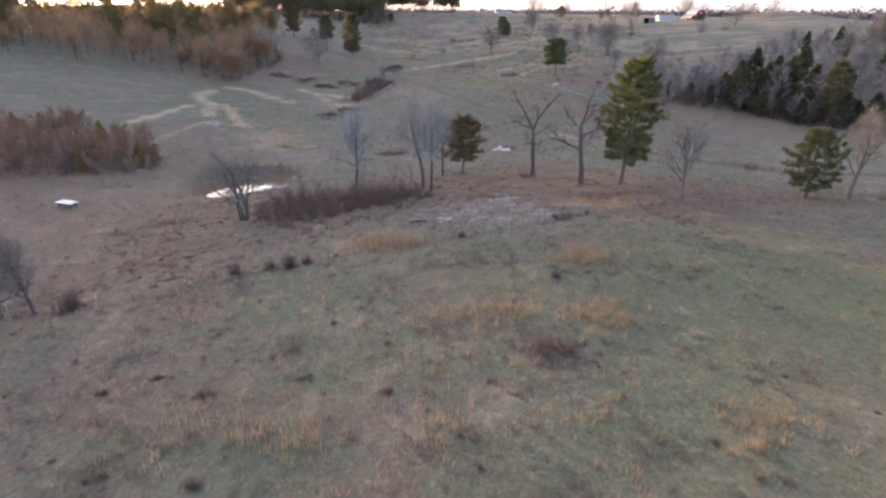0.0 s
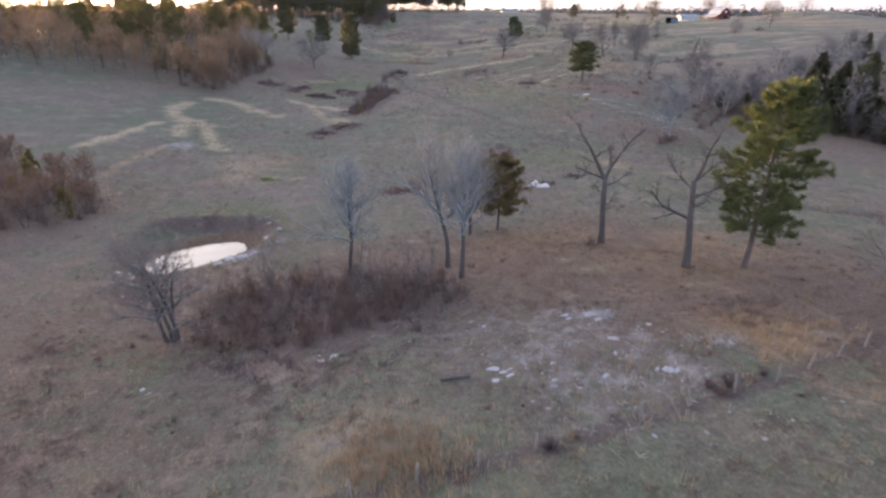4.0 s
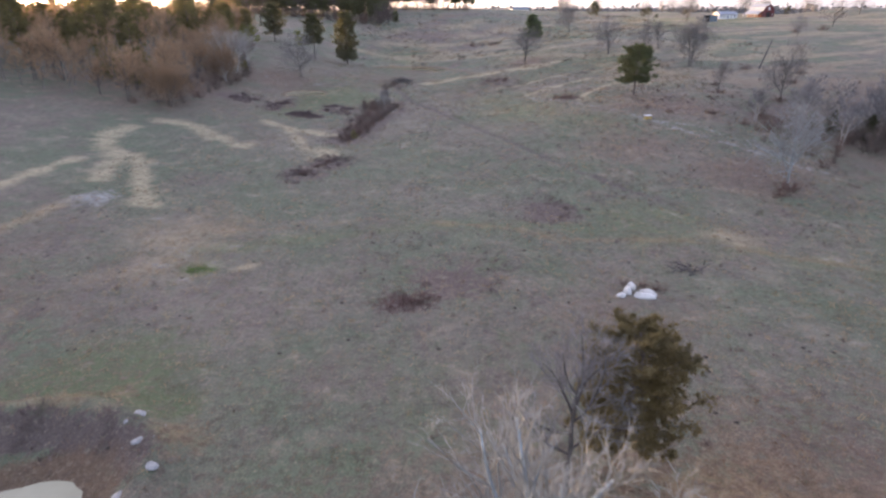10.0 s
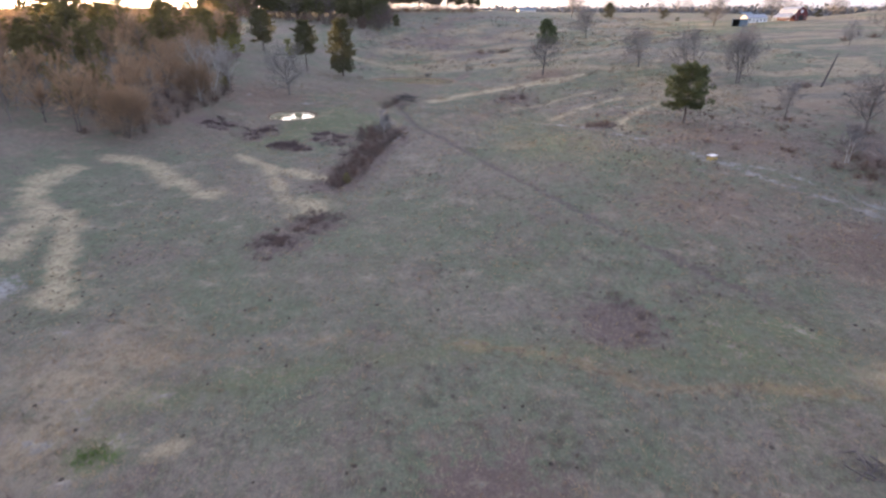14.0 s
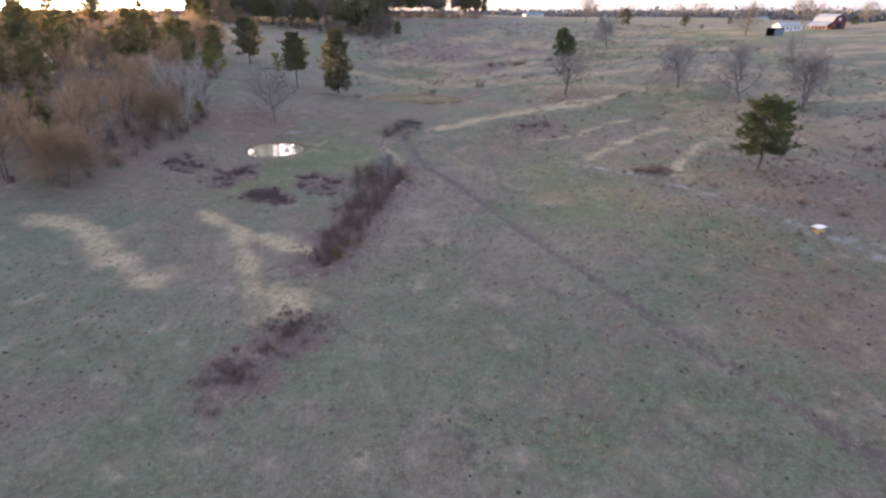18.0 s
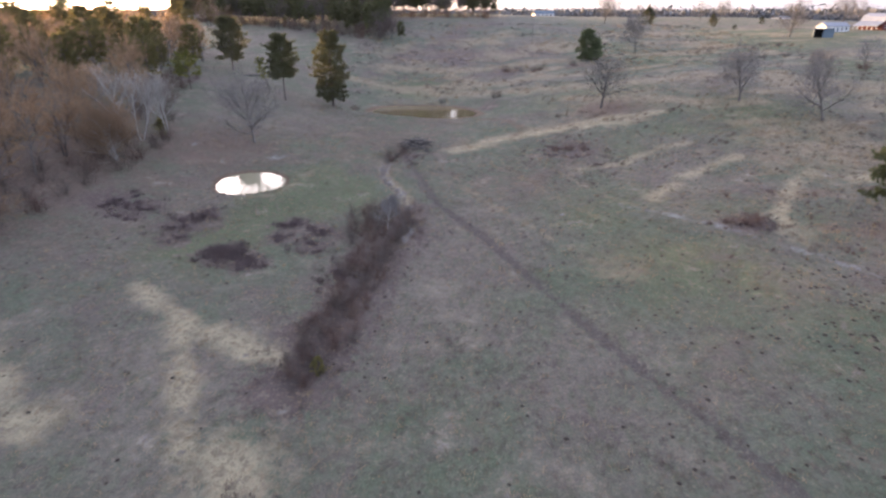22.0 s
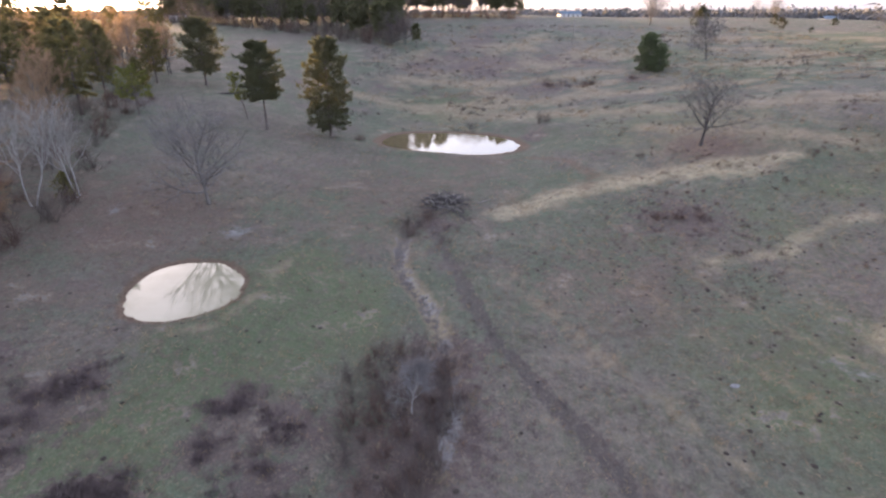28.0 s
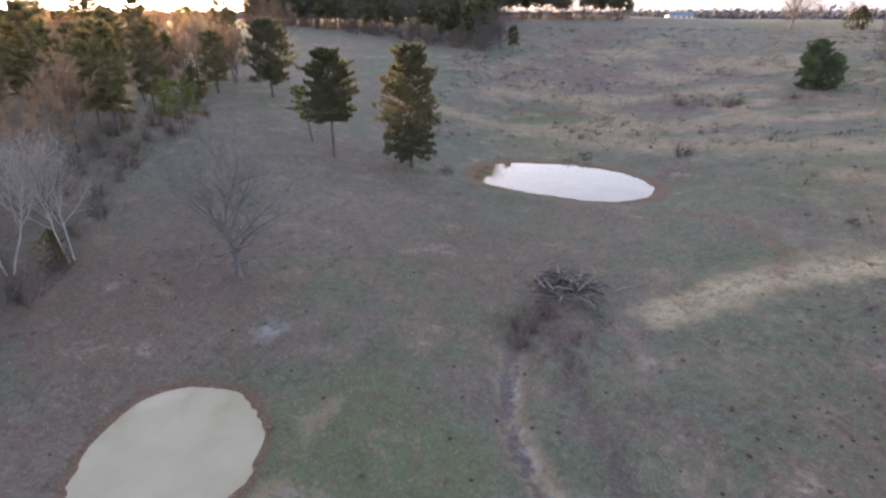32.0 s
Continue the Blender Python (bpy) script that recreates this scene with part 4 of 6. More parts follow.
put(bare_tree("oak_tree", "full", 13.0, 0.2, 47, BARK_DARK, TWIG, label="slim bare tree beside a cedar"), 0.8, 97.5, 2.2)
put(bare_tree("oak_tree", "lichen", 14.0, 0.25, 53, BARK_DARK, TWIG_PALE, limb=BARK_LICHEN, label="bare tree standing at the edge of a thicket"), -13.0, 81.8, 0.9)
put(bare_tree("oak_tree", "gnarl", 10.5, 0.24, 59, BARK_DARK, TWIG, limb=BARK, stems=4, lean=-0.1, label="bare tree with four leaning trunks by the pond"), -26.2, 69.0, 0.5)
put(bare_tree("oak_tree", "full", 7.6, 0.16, 61, BARK_DARK, TWIG, label="small bare tree on the fence line"), -32.7, 38.4, 0.5)
put(bare_tree("oak_tree", "full", 7.4, 0.18, 67, BARK_DARK, TWIG, label="small bare tree leaning over the fence line", lean=0.15), -34.8, 37.3, 2.5)

# lone trees on the eastern slope
put(pine_tree("pine_tree", 13.0, 0.28, 71, 0.3, 0.44, 74, 52, 20, 0.6, NEEDLE_BRIGHT, label="spreading dark green pine on the slope"), 47.8, 231.0, 0.3)
put(bare_tree("oak_tree", "wide", 15.5, 0.36, 73, BARK, TWIG_HAZE, label="broad bare oak with two leaning trunks", stems=2), 80.5, 272.5, 0.3)
put(bare_tree("oak_tree", "wide", 13.8, 0.3, 79, BARK, TWIG_HAZE, label="bare oak on the slope"), 60.2, 302.6, 1.3)
put(bare_tree("oak_tree", "wide", 13.5, 0.3, 83, BARK, TWIG_HAZE, label="bare oak over a dark bush"), 83.5, 220.5, 2.3)
put(bare_tree("oak_tree", "full", 9.9, 0.16, 89, BARK, TWIG_HAZE, label="thin bare tree on the slope"), 72.0, 231.4, 0.0)
put(bare_tree("oak_tree", "wide", 14.5, 0.26, 91, BARK, TWIG_HAZE, label="tall bare oak leaning a little downhill", lean=0.12), 70.0, 284.0, 2.0)
put(bare_tree("oak_tree", "skyline", 14.0, 0.38, 92, BARK, TWIG_HAZE, label="broad bare oak beside the tin shed"), 137.0, 416.0, 2.0)
put(bare_tree("oak_tree", "skyline", 15.0, 0.38, 93, BARK, TWIG_HAZE, label="broad bare oak behind the farmhouse"), 205.0, 483.0, 1.0)
put(bare_tree("oak_tree", "wide", 14.5, 0.3, 97, BARK_DARK, TWIG_HAZE, label="dark bare oak in rusty grass"), 28.7, 315.3, 0.7)
put(bare_tree("oak_tree", "full", 10.5, 0.22, 101, BARK, TWIG_HAZE, label="bare tree high on the slope"), 81.5, 307.0, 1.7)
put(bare_tree("oak_tree", "skyline", 12.5, 0.28, 103, BARK, TWIG_HAZE, label="bare tree in front of a dark cedar"), 66.0, 404.0, 1.1)
put(cedar_tree("cedar_tree", 9.5, 4.8, 107, 420, 10, 0.9, label="dark cedar behind a bare tree"), 105.3, 506.0, 1.0)
put(pine_tree("pine_tree", 12.8, 0.25, 109, 0.06, 0.36, 90, 44, 16, 0.75, NEEDLE_FRESH, label="bright green bushy young pine", round_top=0.8), 43.4, 395.8, 0.0, 0.9)
put(pine_tree("pine_tree", 8.5, 0.18, 110, 0.08, 0.36, 60, 26, 16, 0.7, NEEDLE_FRESH, label="smaller young pine beside a taller one", round_top=0.9), 46.2, 392.5, 1.0)
put(bare_tree("oak_tree", "skyline", 19.5, 0.45, 113, BARK, TWIG_HAZE, label="large bare oak on the skyline"), 81.4, 511.7, 0.6)

# round the dammed pond
put(bare_tree("oak_tree", "wide", 13.0, 0.24, 95, BARK_LICHEN, TWIG_PALE, label="pale bare tree over a rusty bush"), 55.0, 166.0, 1.0)
put(bare_tree("oak_tree", "dome", 15.5, 0.26, 127, BARK, TWIG_HAZE, label="wide bare tree with drooping fine twigs"), -60.3, 288.6, 0.5)
put(pine_tree("pine_tree", 19.0, 0.3, 131, 0.38, 0.25, 120, 52, 18, 0.55, label="tall pine with a rounded crown"), -64.0, 332.0, 0.5)
put(pine_tree("pine_tree", 22.0, 0.36, 137, 0.12, 0.27, 160, 48, 18, 0.58, label="tall full-skirted pine beside the herd's resting ground"), -50.2, 336.0, 1.5)
put(pine_tree("pine_tree", 17.5, 0.36, 139, 0.25, 0.34, 120, 44, 18, 0.6, label="broad dark pine at the wood's edge"), -90.5, 364.0, 2.5)
put(pine_tree("pine_tree", 9.5, 0.18, 149, 0.4, 0.5, 20, 34, 14, 0.55, NEEDLE_YELLOW, label="wind-torn pine with yellow-green boughs", round_top=0.3), -90.3, 327.0, 0.3)
put(pine_tree("pine_tree", 10.5, 0.16, 151, 0.45, 0.2, 24, 12, 10, 0.7, NEEDLE_YELLOW, label="leaning yellow-green pine with a thin crown", lean=-0.22), -70.5, 338.0, 0.0)
put(bare_tree("oak_tree", "vase", 15.5, 0.17, 157, BARK_PALE, TWIG_WHITE, label="pale-barked bare tree at the wood's edge", stems=2), -82.5, 281.0, 0.3)
put(bare_tree("oak_tree", "vase", 13.0, 0.15, 163, BARK_PALE, TWIG_WHITE, label="pale slender bare tree at the wood's edge", stems=2), -78.5, 285.0, 1.3)
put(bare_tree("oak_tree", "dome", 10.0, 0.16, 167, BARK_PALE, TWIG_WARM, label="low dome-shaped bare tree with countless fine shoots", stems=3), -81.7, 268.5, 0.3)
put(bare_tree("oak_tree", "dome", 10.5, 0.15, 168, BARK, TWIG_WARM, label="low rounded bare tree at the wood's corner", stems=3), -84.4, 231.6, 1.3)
put(bare_tree("oak_tree", "vase", 16.5, 0.2, 173, BARK_PALE, TWIG_WHITE, label="white-limbed bare tree against the wood"), -87.0, 279.0, 2.0)
put(bare_tree("oak_tree", "full", 6.0, 0.08, 179, BARK_PALE, TWIG, label="thin white sapling in the creek thicket"), -24.9, 245.5, 0.4)
put(cedar_tree("cedar_bush", 2.2, 0.9, 181, 110, 8, 0.32, NEEDLE_OLIVE, label="small dull green cedar at the thicket's tip"), -28.7, 207.6, 0.2)

# snag
bm_snag = Wood()
bm_snag.tube([Vector((0, 0, -0.3)), Vector((0.9, 0.1, 3)), Vector((1.7, 0.1, 6)), Vector((2.6, 0.3, 9.4))], [0.32, 0.27, 0.22, 0.13], 8)
bm_snag.tube([Vector((1.7, 0.1, 6)), Vector((2.3, 0.5, 6.8)), Vector((2.4, 0.8, 7.6))], [0.1, 0.07, 0.03], 5)
put(tagged(part("dead_trunk", bm_snag.mesh("dead_trunk"), BARK_DARK), "leaning broken dead tree trunk without limbs", "dead tree"), 99.0, 261.5)

# woods
rng_w = random.Random(77)
LEFT_WOOD = [(-84, 231), (-88, 246), (-90, 262), (-90, 275), (-86, 290), (-97, 315), (-99, 345), (-104, 375), (-125, 420), (-230, 430), (-260, 330), (-240, 228), (-118, 231)]
NEAR_BRUSH = [(-83, 99), (-62, 104), (-59, 114), (-66, 128), (-100, 142), (-135, 125), (-125, 95)]
RIGHT_WOOD = [(78, 188), (90, 183), (101, 175), (110, 160), (114, 138), (160, 112), (255, 120), (265, 230), (195, 265), (140, 235), (105, 212)]
RIDGE = [(-205, 566), (-134, 507), (-98, 481), (-67, 455), (-47, 449), (-43, 458), (-52, 536), (-20, 535), (10, 529), (20, 575), (-60, 600), (-180, 610)]


def wood(poly, gap, seed, kinds, weights, edge=None):
    """Fill a polygon with copies of the given trees."""
    rng = random.Random(seed)
    for x, y in scatter(poly, gap, seed):
        k = rng.choices(range(len(kinds)), weights)[0]
        if edge:
            k = edge(x, y, k, rng)
        e = kinds[k]
        used = e.get("used", 0)
        e["used"] = 1
        s = rng.uniform(0.75, 1.2)
        if used:
            again(e, x, y, rng.uniform(0, 6.28), s, s * rng.uniform(0.9, 1.15))
        else:
            put(e, x, y, rng.uniform(0, 6.28), s)
    for e in kinds:
        if not e.get("used", 0):
            put(e, *poly[0])
        if "used" in e:
            del e["used"]


left_kinds = [
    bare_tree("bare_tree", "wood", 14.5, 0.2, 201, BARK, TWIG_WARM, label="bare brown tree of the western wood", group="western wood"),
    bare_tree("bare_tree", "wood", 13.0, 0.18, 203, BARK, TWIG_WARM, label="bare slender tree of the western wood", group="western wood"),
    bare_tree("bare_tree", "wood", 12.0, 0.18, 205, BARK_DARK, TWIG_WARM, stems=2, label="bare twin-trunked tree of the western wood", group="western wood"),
    cedar_tree("wood_cedar", 10.0, 3.6, 207, 320, 7, 1.0, NEEDLE_OLIVE, label="dull olive cedar in the western wood", group="western wood cedars"),
    pine_tree("wood_pine", 17.0, 0.26, 209, 0.25, 0.25, 54, 16, 12, 0.95, NEEDLE_OLIVE, label="olive-green pine in the western wood", group="western wood pines"),
]


def pines_inside(x, y, k, rng):
    """Evergreens stand back from the wood's open edge."""
    edge = x > -97 + 0.05 * (y - 300) or y < 250
    return rng.randrange(3) if edge and k > 2 else k


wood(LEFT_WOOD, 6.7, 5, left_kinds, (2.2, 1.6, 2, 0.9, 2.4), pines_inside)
brush_kinds = [
    bare_tree("brush_tree", "brush", 7.4, 0.1, 211, BARK_DARK, TWIG_BRUSH, stems=2, label="bare reddish-brown tree in the brush", group="brush trees"),
    bare_tree("brush_tree", "brush", 5.2, 0.08, 213, BARK_DARK, TWIG_BRUSH, stems=3, label="low bare many-stemmed tree in the brush", group="brush trees"),
    cedar_tree("brush_cedar", 5.0, 1.3, 214, 130, 8, 0.6, CEDAR_RUST, label="small dull cedar in the brush", group="brush cedars"),
]
wood(NEAR_BRUSH, 4.1, 6, brush_kinds, (3, 2, 0.5))
right_kinds = [
    bare_tree("wood_tree", "wood", 13.5, 0.18, 221, BARK, TWIG, label="bare grey tree of the eastern wood", group="eastern wood"),
    bare_tree("wood_tree", "wood", 12.0, 0.17, 223, BARK_PALE, TWIG, stems=2, label="bare pale twin-trunked tree of the eastern wood", group="eastern wood"),
    cedar_tree("wood_cedar", 10.5, 3.0, 227, 360, 7, 1.05, label="black-green cedar at the edge of the eastern wood", group="eastern wood cedars"),
    pine_tree("wood_pine", 14.0, 0.25, 229, 0.3, 0.25, 40, 11, 8, 1.2, label="green pine over the eastern wood", group="eastern wood pines"),
]


def cedars_in_front(x, y, k, rng):
    front = x < 130 - 0.25 * (y - 140) and y < 196
    return 2 if front and rng.random() < 0.75 and x > 92 else k


wood(RIGHT_WOOD, 7.6, 8, right_kinds, (3, 2.2, 0.7, 0.5), cedars_in_front)
ridge_kinds = [
    pine_tree("ridge_pine", 16.5, 0.24, 231, 0.45, 0.2, 26, 8, 5, 2.0, label="tall straight pine on the ridge", group="ridge pines"),
    pine_tree("ridge_pine", 15.0, 0.22, 233, 0.35, 0.2, 26, 8, 5, 2.0, label="pine with a long crown on the ridge", group="ridge pines"),
    bare_tree("ridge_tree", "far", 16.0, 0.2, 235, BARK_DARK, TWIG_DARK, label="bare tree among the ridge pines", group="ridge trees"),
]
wood(RIDGE, 6.6, 9, ridge_kinds, (2.4, 2.4, 2.2))
for x, y, k, s in ((-140, 470, 2, 1.0), (-120, 440, 2, 0.9), (-150, 500, 1, 0.7), (-105, 480, 2, 1.0), (-160, 450, 2, 1.1), (18, 546, 1, 0.75), (-36, 446, 1, 0.6), (-46, 444, 2, 0.8), (-41, 450, 2, 0.9)):
    again(ridge_kinds[k], x, y, x, s)
far_kinds = [
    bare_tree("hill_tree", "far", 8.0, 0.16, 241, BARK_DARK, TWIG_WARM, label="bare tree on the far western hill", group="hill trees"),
    cedar_tree("hill_cedar", 6.5, 2.4, 243, 130, 7, 1.5, label="dark evergreen on the far western hill", group="hill evergreens"),
]
wood([(-190, 440), (-240, 600), (-420, 620), (-460, 420), (-280, 380)], 21, 10, far_kinds, (3, 1))
east_kinds = [
    bare_tree("field_tree", "far", 12.0, 0.22, 251, BARK, TWIG_HAZE, label="bare tree standing by the farm", group="farm trees"),
    cedar_tree("field_cedar", 5.5, 3.0, 253, 130, 7, 0.9, label="round dark cedar in the open field", group="field cedars"),
]
put(east_kinds[0], 226.0, 500.0)
put(east_kinds[1], 150.0, 520.0)
for x, y, k, s in ((134, 484, 1, 0.9), (222, 462, 1, 0.8), (176, 345, 0, 1.0), (137, 465, 1, 0.45), (160, 560, 0, 1.0), (185, 585, 0, 1.0), (215, 640, 0, 1.0), (130, 600, 0, 0.8), (240, 420, 0, 1.0),
                   (300, 560, 0, 1.2), (118, 540, 0, 0.9), (98, 560, 0, 0.8), (172, 505, 1, 0.7), (110, 330, 0, 0.7), (145, 320, 0, 0.7), (270, 520, 0, 1.1)):
    again(east_kinds[k], x, y, x * 3.1, s)

for x, y, k, s in ((72, 196, 0, 0.8), (78, 201, 1, 0.85), (84, 198, 0, 0.9), (88, 192, 1, 0.8), (76, 191, 0, 0.7), (93, 197, 0, 1.0), (68, 203, 1, 0.7), (83, 208, 0, 0.8), 
                   (86, 190, 2, 0.55), (91, 186, 2, 0.6), (81, 195, 2, 0.5), (97, 183, 2, 0.8), (104, 176, 2, 0.9), (100, 170, 2, 0.75), (110, 165, 2, 0.9), (113, 152, 2, 0.9), (106, 160, 2, 0.7)):
    again(right_kinds[k], x, y, x * 2.3, s)
sapling = bare_tree("sapling", "thin", 5.0, 0.045, 261, BARK, TWIG, label="thin grey sapling standing in the thicket", group="thicket saplings")
put(sapling, -12.4, 70.0)
for x, y, s in ((-16, 69, 1.1), (-8.5, 71.5, 1.2), (-5.2, 74, 1.0), (-21, 70.5, 0.8), (-14.5, 76.5, 1.1), (-24.5, 248, 0.9), (-26, 243, 0.8), (-19.5, 75, 1.5), (-11.5, 78, 1.6), (-6.5, 77, 1.5), (-13.6, 67.3, 1.1), (-4.2, 76.5, 1.4), (-20.5, 79, 1.5), (-9.6, 69.0, 1.1)):
    again(sapling, x, y, x, s)

# the dark cedar edge of the eastern wood
rng_c = random.Random(14)
for k in range(46):
    f = k / 45
    cx, cy = (94 + 24 * f * 1.6, 187 - 34 * f * 1.6) if f < 0.62 else (118 + 60 * (f - 0.62) / 0.38, 153 - 40 * (f - 0.62) / 0.38)
    bare = k % 3 == 1
    again(right_kinds[k % 2 if bare else 2], cx + rng_c.uniform(-2, 6) - 2.0 * bare, cy + rng_c.uniform(-3, 4) - 2.5 * bare, rng_c.uniform(0, 6.28), rng_c.uniform(0.65, 1.05), rng_c.uniform(0.6, 0.85))

# bushes
rust_bush = shrub("thicket_bush", 3.0, 1.6, 301, 20, 15, TWIG_RED, "leafless reddish-brown bush in the thicket", "thicket bushes")
grey_bush = shrub("thicket_bush", 3.6, 1.7, 303, 18, 15, TWIG_DARK, "leafless grey-brown bush in the thicket", "thicket bushes")
low_bush = shrub("low_bush", 1.5, 1.3, 305, 20, 18, TWIG_RED, "low tangled dark bush on the pasture", "low bushes")
rng_b = random.Random(12)
spots = [(x, y, 0) for x, y in scatter([(-26, 72), (-22, 82), (-14, 80), (-3, 78), (-1, 73), (-6, 68.5), (-14, 65.5), (-22, 66)], 1.75, 31)]
spots += [(x, y, 1) for x, y in scatter([(-32.8, 208), (-29, 205), (-25.5, 214), (-24, 228), (-23.5, 238), (-20.8, 243), (-21.5, 252), (-27, 256), (-31.5, 252), (-31, 241), (-28.5, 235), (-29.5, 222), (-32.8, 212)], 1.9, 33)]
spots += [(-27.6, 285.2, 1), (-26.4, 287.6, 1), (-28.6, 288.0, 1), (-25.2, 290.4, 1)]
spots += [(x, y, 1) for x, y in scatter([(66, 172), (78, 186), (92, 182), (84, 200), (70, 206), (62, 190)], 4.2, 35)]
spots += [(x, y, 0) for x, y in scatter([(-84, 98), (-62, 104), (-58, 112), (-70, 116), (-84, 108)], 3.4, 36)]
spots += [(x, y, 2) for x, y in scatter([(-84, 231), (-78, 262), (-78, 288), (-90, 312), (-94, 345), (-104, 345), (-100, 312), (-92, 288), (-94, 262), (-96, 231)], 5.0, 37)]
spots += [(x, y, 3) for x, y in scatter([(-205, 564), (-134, 505), (-98, 479), (-67, 453), (-45, 446), (-40, 456), (-49, 534), (10, 528), (14, 540), (-55, 550), (-62, 470), (-98, 496), (-134, 520), (-200, 580)], 6.5, 38)]
first = {}
for x, y, k in spots:
    e = rust_bush if rng_b.random() < (0.7, 0.6, 0.5, 0.3)[k] else grey_bush
    s = rng_b.uniform(0.55, 1.1) * (1, 1, 1.6, 2.6)[k]
    if e.name in first:
        e = again(e, x, y, rng_b.uniform(0, 6.28), s)
        e.name = ("thicket_bush", "streamside_bush", "woodland_bush", "ridge_bush")[k]
        tagged(e, e["label"].replace("in the thicket", ("in the thicket", "along the creek", "at the edge of the wood", "under the ridge pines")[k]), group=("thicket bushes", "creek bushes", "wood edge bushes", "ridge bushes")[k])
    else:
        first[e.name] = put(e, x, y, 0, s)
again(grey_bush, 2.0, 350.4, 0.3, 1.15)
again(grey_bush, 3.6, 351.0, 1.3, 0.9)
for x, y in scatter([(78, 186), (92, 196), (108, 184), (118, 166), (112, 150), (100, 172)], 3.6, 39):
    again(grey_bush, x, y, x * 5, rng_b.uniform(1.2, 2.0))
put(low_bush, 29.3, 235.5, 0, 1.5)
for x, y, s in ((31.5, 236.5, 1.2), (27, 236.8, 1.0), (20.5, 384, 2.0), (23, 385, 1.6), (83, 219.5, 1.6), (72.3, 230.5, 1.2), (14, 286, 1.3),
                (11, 287, 1.4), (17, 285, 1.2), (59, 99.5, 1.3), (52.8, 162.5, 1.8), (54.5, 164, 1.5), (50.5, 160, 1.4), (-31, 187, 1.0), (-32.5, 184, 1.2), (-34.5, 179, 1.1),
                (6.4, 27.8, 0.7), (7.8, 27.2, 0.6), (14.5, 88.3, 0.9), (-44, 339, 1.4), (95, 262, 1.5), (-30.5, 38.8, 0.9), (-14, 46.2, 0.62), (-18.4, 44.3, 0.45), (-12.6, 46.6, 0.4), (-15.6, 45.5, 0.4), (13.2, 55, 0.6), (15.5, 56, 0.4), (4, 52, 0.4), (6.5, 53.4, 0.4), (-2.8, 24.2, 0.32), (-11, 18, 0.36), (-15.8, 18.8, 0.4), (-17.4, 27.7, 0.26), (-20, 26.2, 0.3), (-13.4, 25.1, 0.4), (9.6, 39.1, 0.26), (12.7, 19.1, 0.2), (13.4, 16.6, 0.22), (-7.9, 26.5, 0.3), (-5.5, 26, 0.22), (-24, 30, 0.3), (1.8, 27.5, 0.25), (3.2, 23.5, 0.2), (10.5, 25, 0.22), (0.5, 30.5, 0.2), (-10.5, 29, 0.24), (14.6, 128.2, 0.9), (17.6, 126.9, 0.85), (16.2, 127.8, 0.8), (62, 71, 1.0), (98, 240, 1.6), (106, 250, 1.4),
                (36, 386, 1.5), (10, 388, 1.7), (64, 200, 1.3), (68, 196, 1.5), (60, 208, 1.0), (110, 330, 2.0), (150, 330, 2.0), (165, 335, 2.0), (-12, 76.5, 1.3), (-7, 73, 1.4),
                (46, 214, 0.8), (50, 210, 0.8), (75, 240, 1.2), (66, 222, 1.0)):
    again(low_bush, x, y, x * 1.7 + y, s)

thorn = shrub("thorn_bush", 1.7, 0.45, 307, 26, 24, WEED_DARK, "dark upright thorn bush on the fence line", "fence line bushes", 0.02)
put(thorn, -13.9, 45.9, 0.0)
for x, y, s in ((-18.6, 44.9, 0.8), (-15.6, 45.8, 0.6), (-12.4, 46.8, 0.6), (14.1, 55.7, 0.6), (16.6, 56.7, 0.45), (12.8, 55.8, 0.5), (9.4, 38.5, 0.5), (2.5, 51.3, 0.6), (-31.1, 40.2, 1.0), (-30.2, 39.4, 0.9)):
    again(thorn, x, y, x * 2.1, s)
put(cedar_tree("cedar_bush", 4.2, 1.4, 183, 170, 8, 0.45, NEEDLE_OLIVE, label="small olive cedar under the pale trees"), -79.8, 284.5, 0.2)

# ---- farm buildings ----


def box(bm, x0, y0, z0, x1, y1, z1):
    vs = [bm.verts.new(p) for p in ((x0, y0, z0), (x1, y0, z0), (x1, y1, z0), (x0, y1, z0), (x0, y0, z1), (x1, y0, z1), (x1, y1, z1), (x0, y1, z1))]
    for f in ((0, 3, 2, 1), (4, 5, 6, 7), (0, 1, 5, 4), (1, 2, 6, 5), (2, 3, 7, 6), (3, 0, 4, 7)):
        bm.faces.new([vs[i] for i in f])


def boxes(*rows):
    bm = bmesh.new()
    for r in rows:
        box(bm, *r)
    return bm


def extrude_profile(profile, y0, y1):
    """A closed x-z outline drawn out along y."""
    bm = bmesh.new()
    a = [bm.verts.new((x, y0, z)) for x, z in profile]
    b = [bm.verts.new((x, y1, z)) for x, z in profile]
    n = len(profile)
    bm.faces.new(a)
    bm.faces.new(b[::-1])
    for i in range(n):
        bm.faces.new((a[i], b[i], b[(i + 1) % n], a[(i + 1) % n]))
    bmesh.ops.recalc_face_normals(bm, faces=bm.faces)
    return bm


def slope_sheet(pts, y0, y1, thick=0.12):
    """Roof planes through a row of x-z points."""
    out = [(x, z + thick) for x, z in pts] + [(x, z) for x, z in pts[::-1]]
    return extrude_profile(out, y0, y1)


